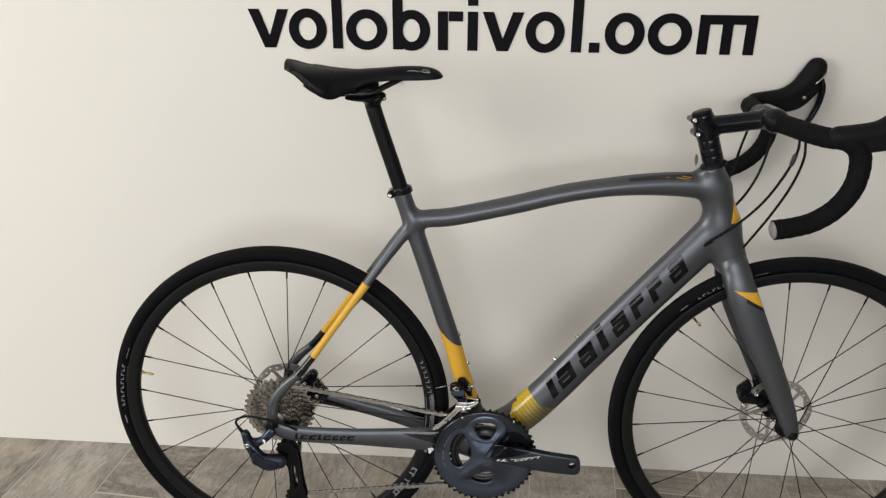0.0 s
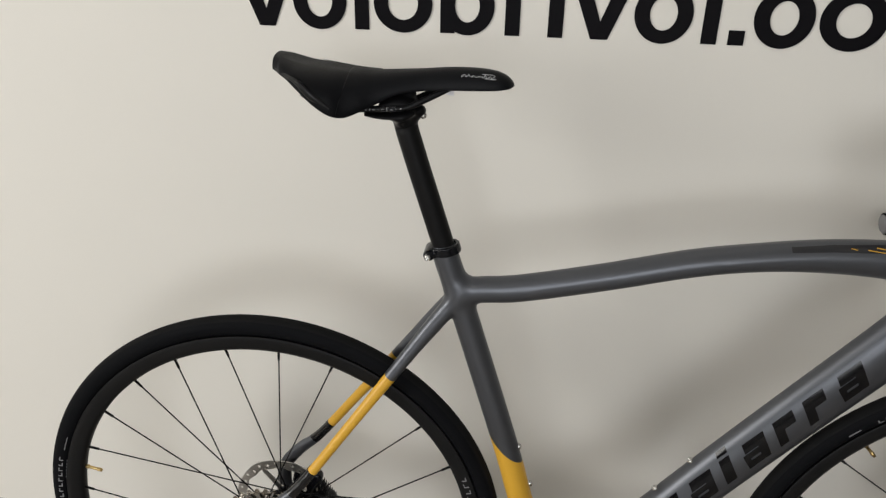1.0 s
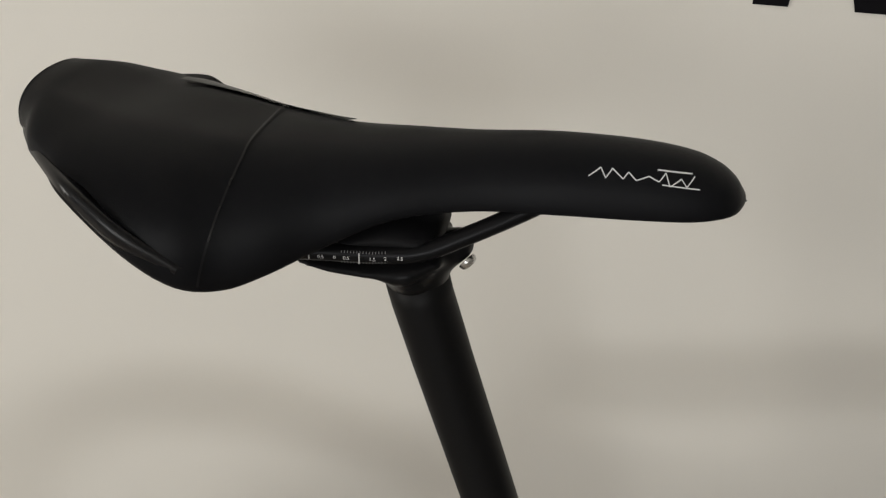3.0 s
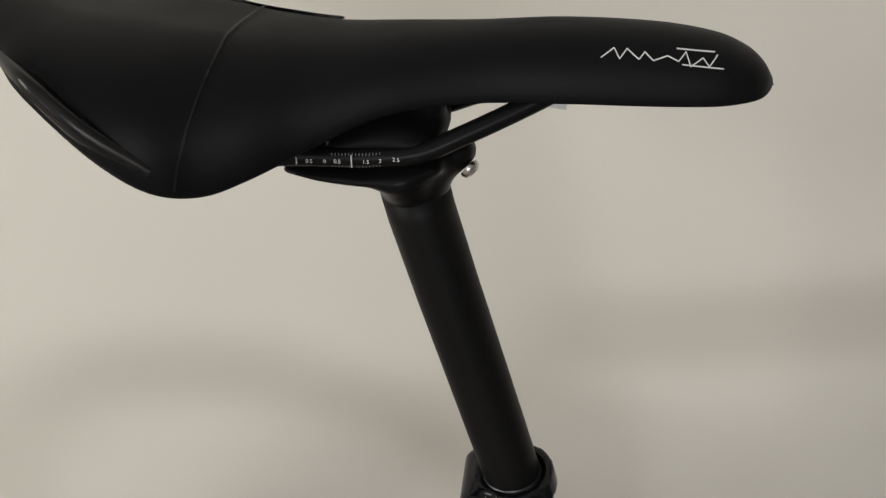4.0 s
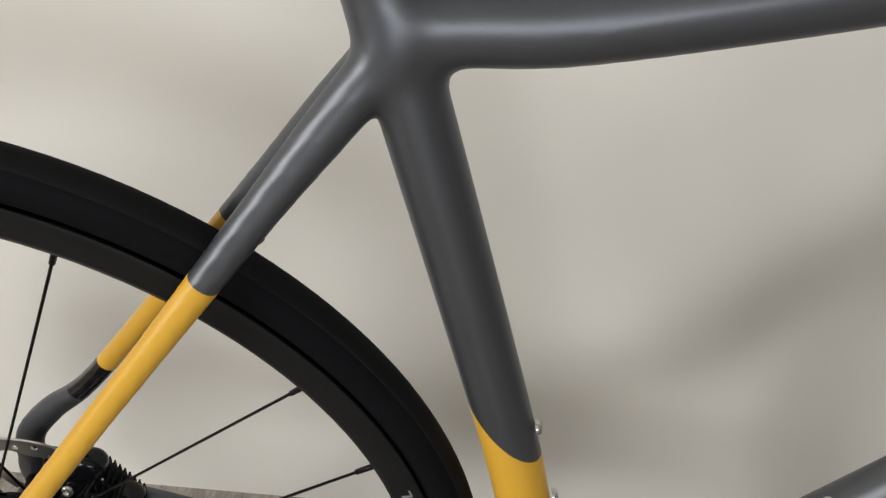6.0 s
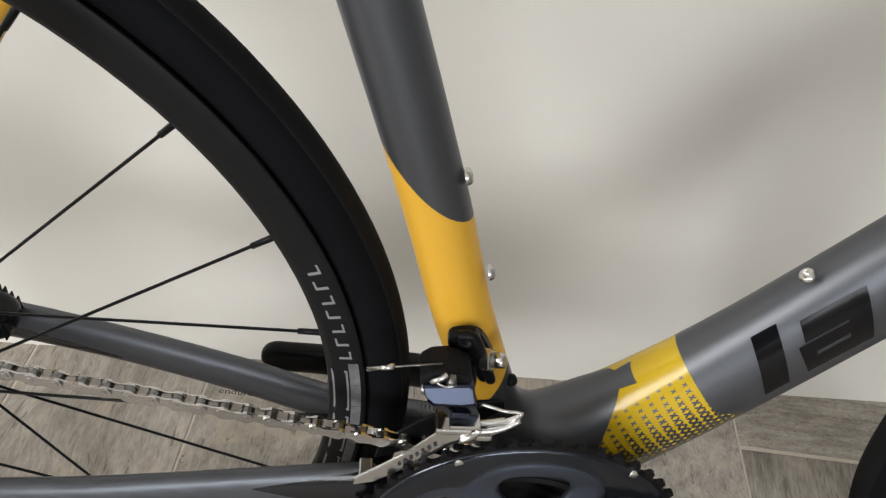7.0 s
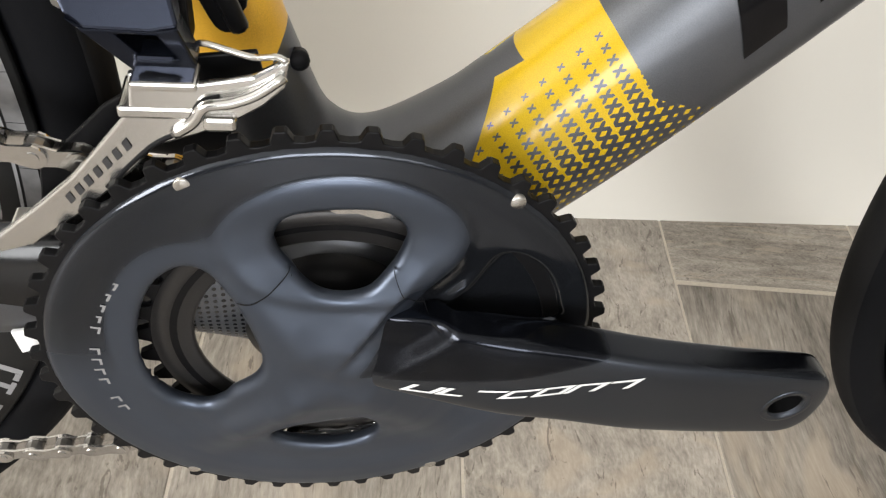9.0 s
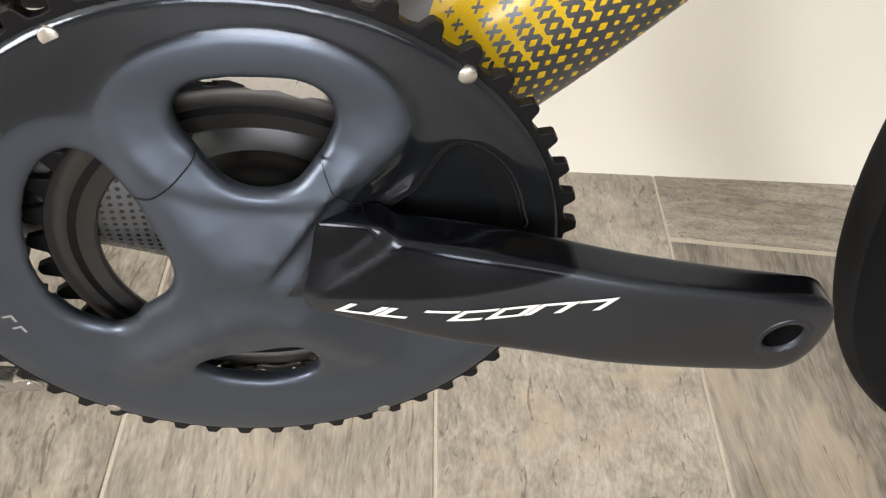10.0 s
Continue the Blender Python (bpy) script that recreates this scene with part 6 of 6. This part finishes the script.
along_steerer("top_cap", [(0.0, -0.0045), (0.0150, -0.0045), (0.0172, -0.003), (0.0175, 0.001), (0.0, 0.001)], (0.7733, 0, 0.9400), black_metal, stem, "dark engraved top cap")
for k in range(3):
    along_steerer("spacer", [(0.0150, -0.0001), (0.0182, -0.0004), (0.0185, -0.0010), (0.0185, -0.0136), (0.0182, -0.0142), (0.0150, -0.0144)], (0.8035 - 0.0046 * k, 0, 0.8545 + 0.0138 * k), gloss_black, stem, "glossy black headset spacer")
along_steerer("headset_cap", [(0.0235, 0.002), (0.0235, -0.002), (0.0190, -0.0065), (0.0160, -0.0085)], (0.8045, 0, 0.8485), black_metal, stem)

half = [(0.8925, 0.0, 0.9325), (0.893, 0.040, 0.9325), (0.897, 0.095, 0.933), (0.904, 0.142, 0.933), (0.918, 0.172, 0.932), (0.942, 0.184, 0.930), (0.960, 0.186, 0.916), (0.966, 0.187, 0.892), (0.961, 0.188, 0.858), (0.941, 0.189, 0.826), (0.911, 0.190, 0.804), (0.880, 0.191, 0.794), (0.849, 0.192, 0.789)]
handlebar = part("handlebar", sweep_mesh("handlebar", [(0.8925, -0.06, 0.9326), (0.8925, 0.06, 0.9326)], 0.0158, 24), black_metal, bike, "black drop handlebar with wrapped tape")
for s in (-1, 1):
    pts = spline([(u, s * v, w) for u, v, w in half], 22)
    arcl = np.r_[0, np.cumsum(np.linalg.norm(np.diff(pts, axis=0), axis=1))]
    keep = arcl > 0.040
    wrap = (arcl / 0.0135) % 1.0
    rad = 0.0152 + 0.0009 * wrap ** 0.6
    rad = np.where(arcl < 0.045, 0.0150, rad)
    part("bar_tape", sweep_mesh("bar_tape", pts[keep], rad[keep], 22), tape, handlebar, "matt black wrapped bar tape")
    end = Vector(pts[-1])
    way = (Vector(pts[-1]) - Vector(pts[-4])).normalized()
    plug = part("end_plug", lathe_mesh("end_plug", [(0.0, -0.0035), (0.011, -0.0035), (0.0135, -0.0015), (0.0138, 0.0), (0.0, 0.001)], 24), print_grey, handlebar, "grey bar end plug")
    plug.matrix_basis = Matrix.Translation(end) @ Vector((0, -1, 0)).rotation_difference(way).to_matrix().to_4x4()
    hf = Field((0.91, s * 0.187 - 0.035, 0.885), (1.075, s * 0.187 + 0.035, 1.03), 0.0022)
    hf.tube([(0.928, s * 0.183, 0.936, .0165, .0155), (0.955, s * 0.186, 0.940, .0165, .0155), (0.985, s * 0.187, 0.946, .0170, .0160), (1.010, s * 0.187, 0.962, .0185, .0155), (1.028, s * 0.187, 0.985, .0200, .0160), (1.038, s * 0.187, 1.001, .0200, .0160)], k=0.006, n=4)
    hf.tube([(0.975, s * 0.187, 0.925, .012, .013), (1.010, s * 0.187, 0.935, .014, .013), (1.040, s * 0.187, 0.962, .011, .0115)], k=0.008, n=3)
    hood = part("brake_hood", hf.mesh("brake_hood", 2), black_plastic, handlebar, "black rubber brake hood")
    lev = spline([(1.047, s * 0.187, 0.985), (1.056, s * 0.188, 0.962), (1.0545, s * 0.190, 0.935), (1.046, s * 0.192, 0.908), (1.034, s * 0.194, 0.885)], 6)
    part("brake_lever", sweep_mesh("brake_lever", lev, np.linspace(0.0062, 0.0048, len(lev)), 14, squash=1.5), gloss_black, handlebar, "glossy black brake lever")
    part("lever_pivot", sweep_mesh("lever_pivot", [(1.018, s * 0.187 - 0.0155, 0.9455), (1.018, s * 0.187 + 0.0155, 0.9455)], 0.0035, 10), steel, handlebar)
    part("lever_trim", sweep_mesh("lever_trim", spline([(1.036, s * 0.187 - 0.012, 0.972), (1.050, s * 0.187 - 0.0105, 0.985), (1.055, s * 0.187 - 0.008, 0.995)], 4), 0.0016, 8), steel, handlebar)
cables = ([(0.806, -0.0225, 0.711), (0.846, -0.030, 0.744), (0.886, -0.036, 0.789), (0.912, -0.044, 0.838), (0.924, -0.055, 0.882), (0.915, -0.080, 0.915)],
          [(0.838, 0.004, 0.752), (0.872, 0.006, 0.797), (0.893, 0.008, 0.845), (0.906, 0.020, 0.898), (0.902, 0.045, 0.922)],
          [(0.868, -0.012, 0.690), (0.905, -0.026, 0.760), (0.930, -0.038, 0.820), (0.937, -0.055, 0.872), (0.922, -0.085, 0.916)],
          [(0.832, 0.012, 0.792), (0.850, 0.030, 0.834), (0.872, 0.060, 0.880), (0.895, 0.090, 0.918)])
for path in cables:
    part("control_cable", sweep_mesh("control_cable", spline(path, 8), 0.0023, 10), cable_black, handlebar, "thin black control cable")
part("cable_adjuster", sweep_mesh("cable_adjuster", [(0.9195, -0.0495, 0.860), (0.9205, -0.0505, 0.864), (0.9225, -0.0535, 0.878), (0.923, -0.0545, 0.882)], [0.0028, 0.0042, 0.0042, 0.0028], 12), print_dark, handlebar, "grey cable adjuster")


# ---- floor tiles ----
def tile_mesh():
    bm = bmesh.new()
    box(bm, -0.1003, 0.1003, -0.599, 0.599, -0.009, 0.0, 0.0009, 1)
    me = to_mesh("floor_tile", bm)
    me.materials.append(plank_mat)
    return me


tile = tile_mesh()
floor_turn = radians(-4.2)
ends = {3: -0.083, -3: -0.190, 0: -0.62, 1: -0.95, 2: -0.42, -1: -0.80, -2: -0.50, 4: -0.70}
rnd = random.Random(4)
for k in range(-20, 23):
    first = ends.get(k, -rnd.uniform(0.1, 1.1))
    xc = 0.1222 + 0.2035 * k + 0.10175
    for j in range(-1, 5):
        hi, lo = min(first - 1.2015 * j, 0.01), max(first - 1.2015 * (j + 1), -5.0)
        ym = (hi + lo) / 2
        x_mid = xc - math.tan(floor_turn) * ym
        if hi - lo < 0.03 or not -3.45 < x_mid < 4.45:
            continue
        ob = new("floor_tile", tile)
        ob.parent = floor
        ob.matrix_basis = Matrix.Translation((x_mid, ym, 0)) @ Matrix.Rotation(floor_turn, 4, "Z") @ Matrix.Diagonal((1, (hi - lo - 0.0032) / 1.198, 1, 1))
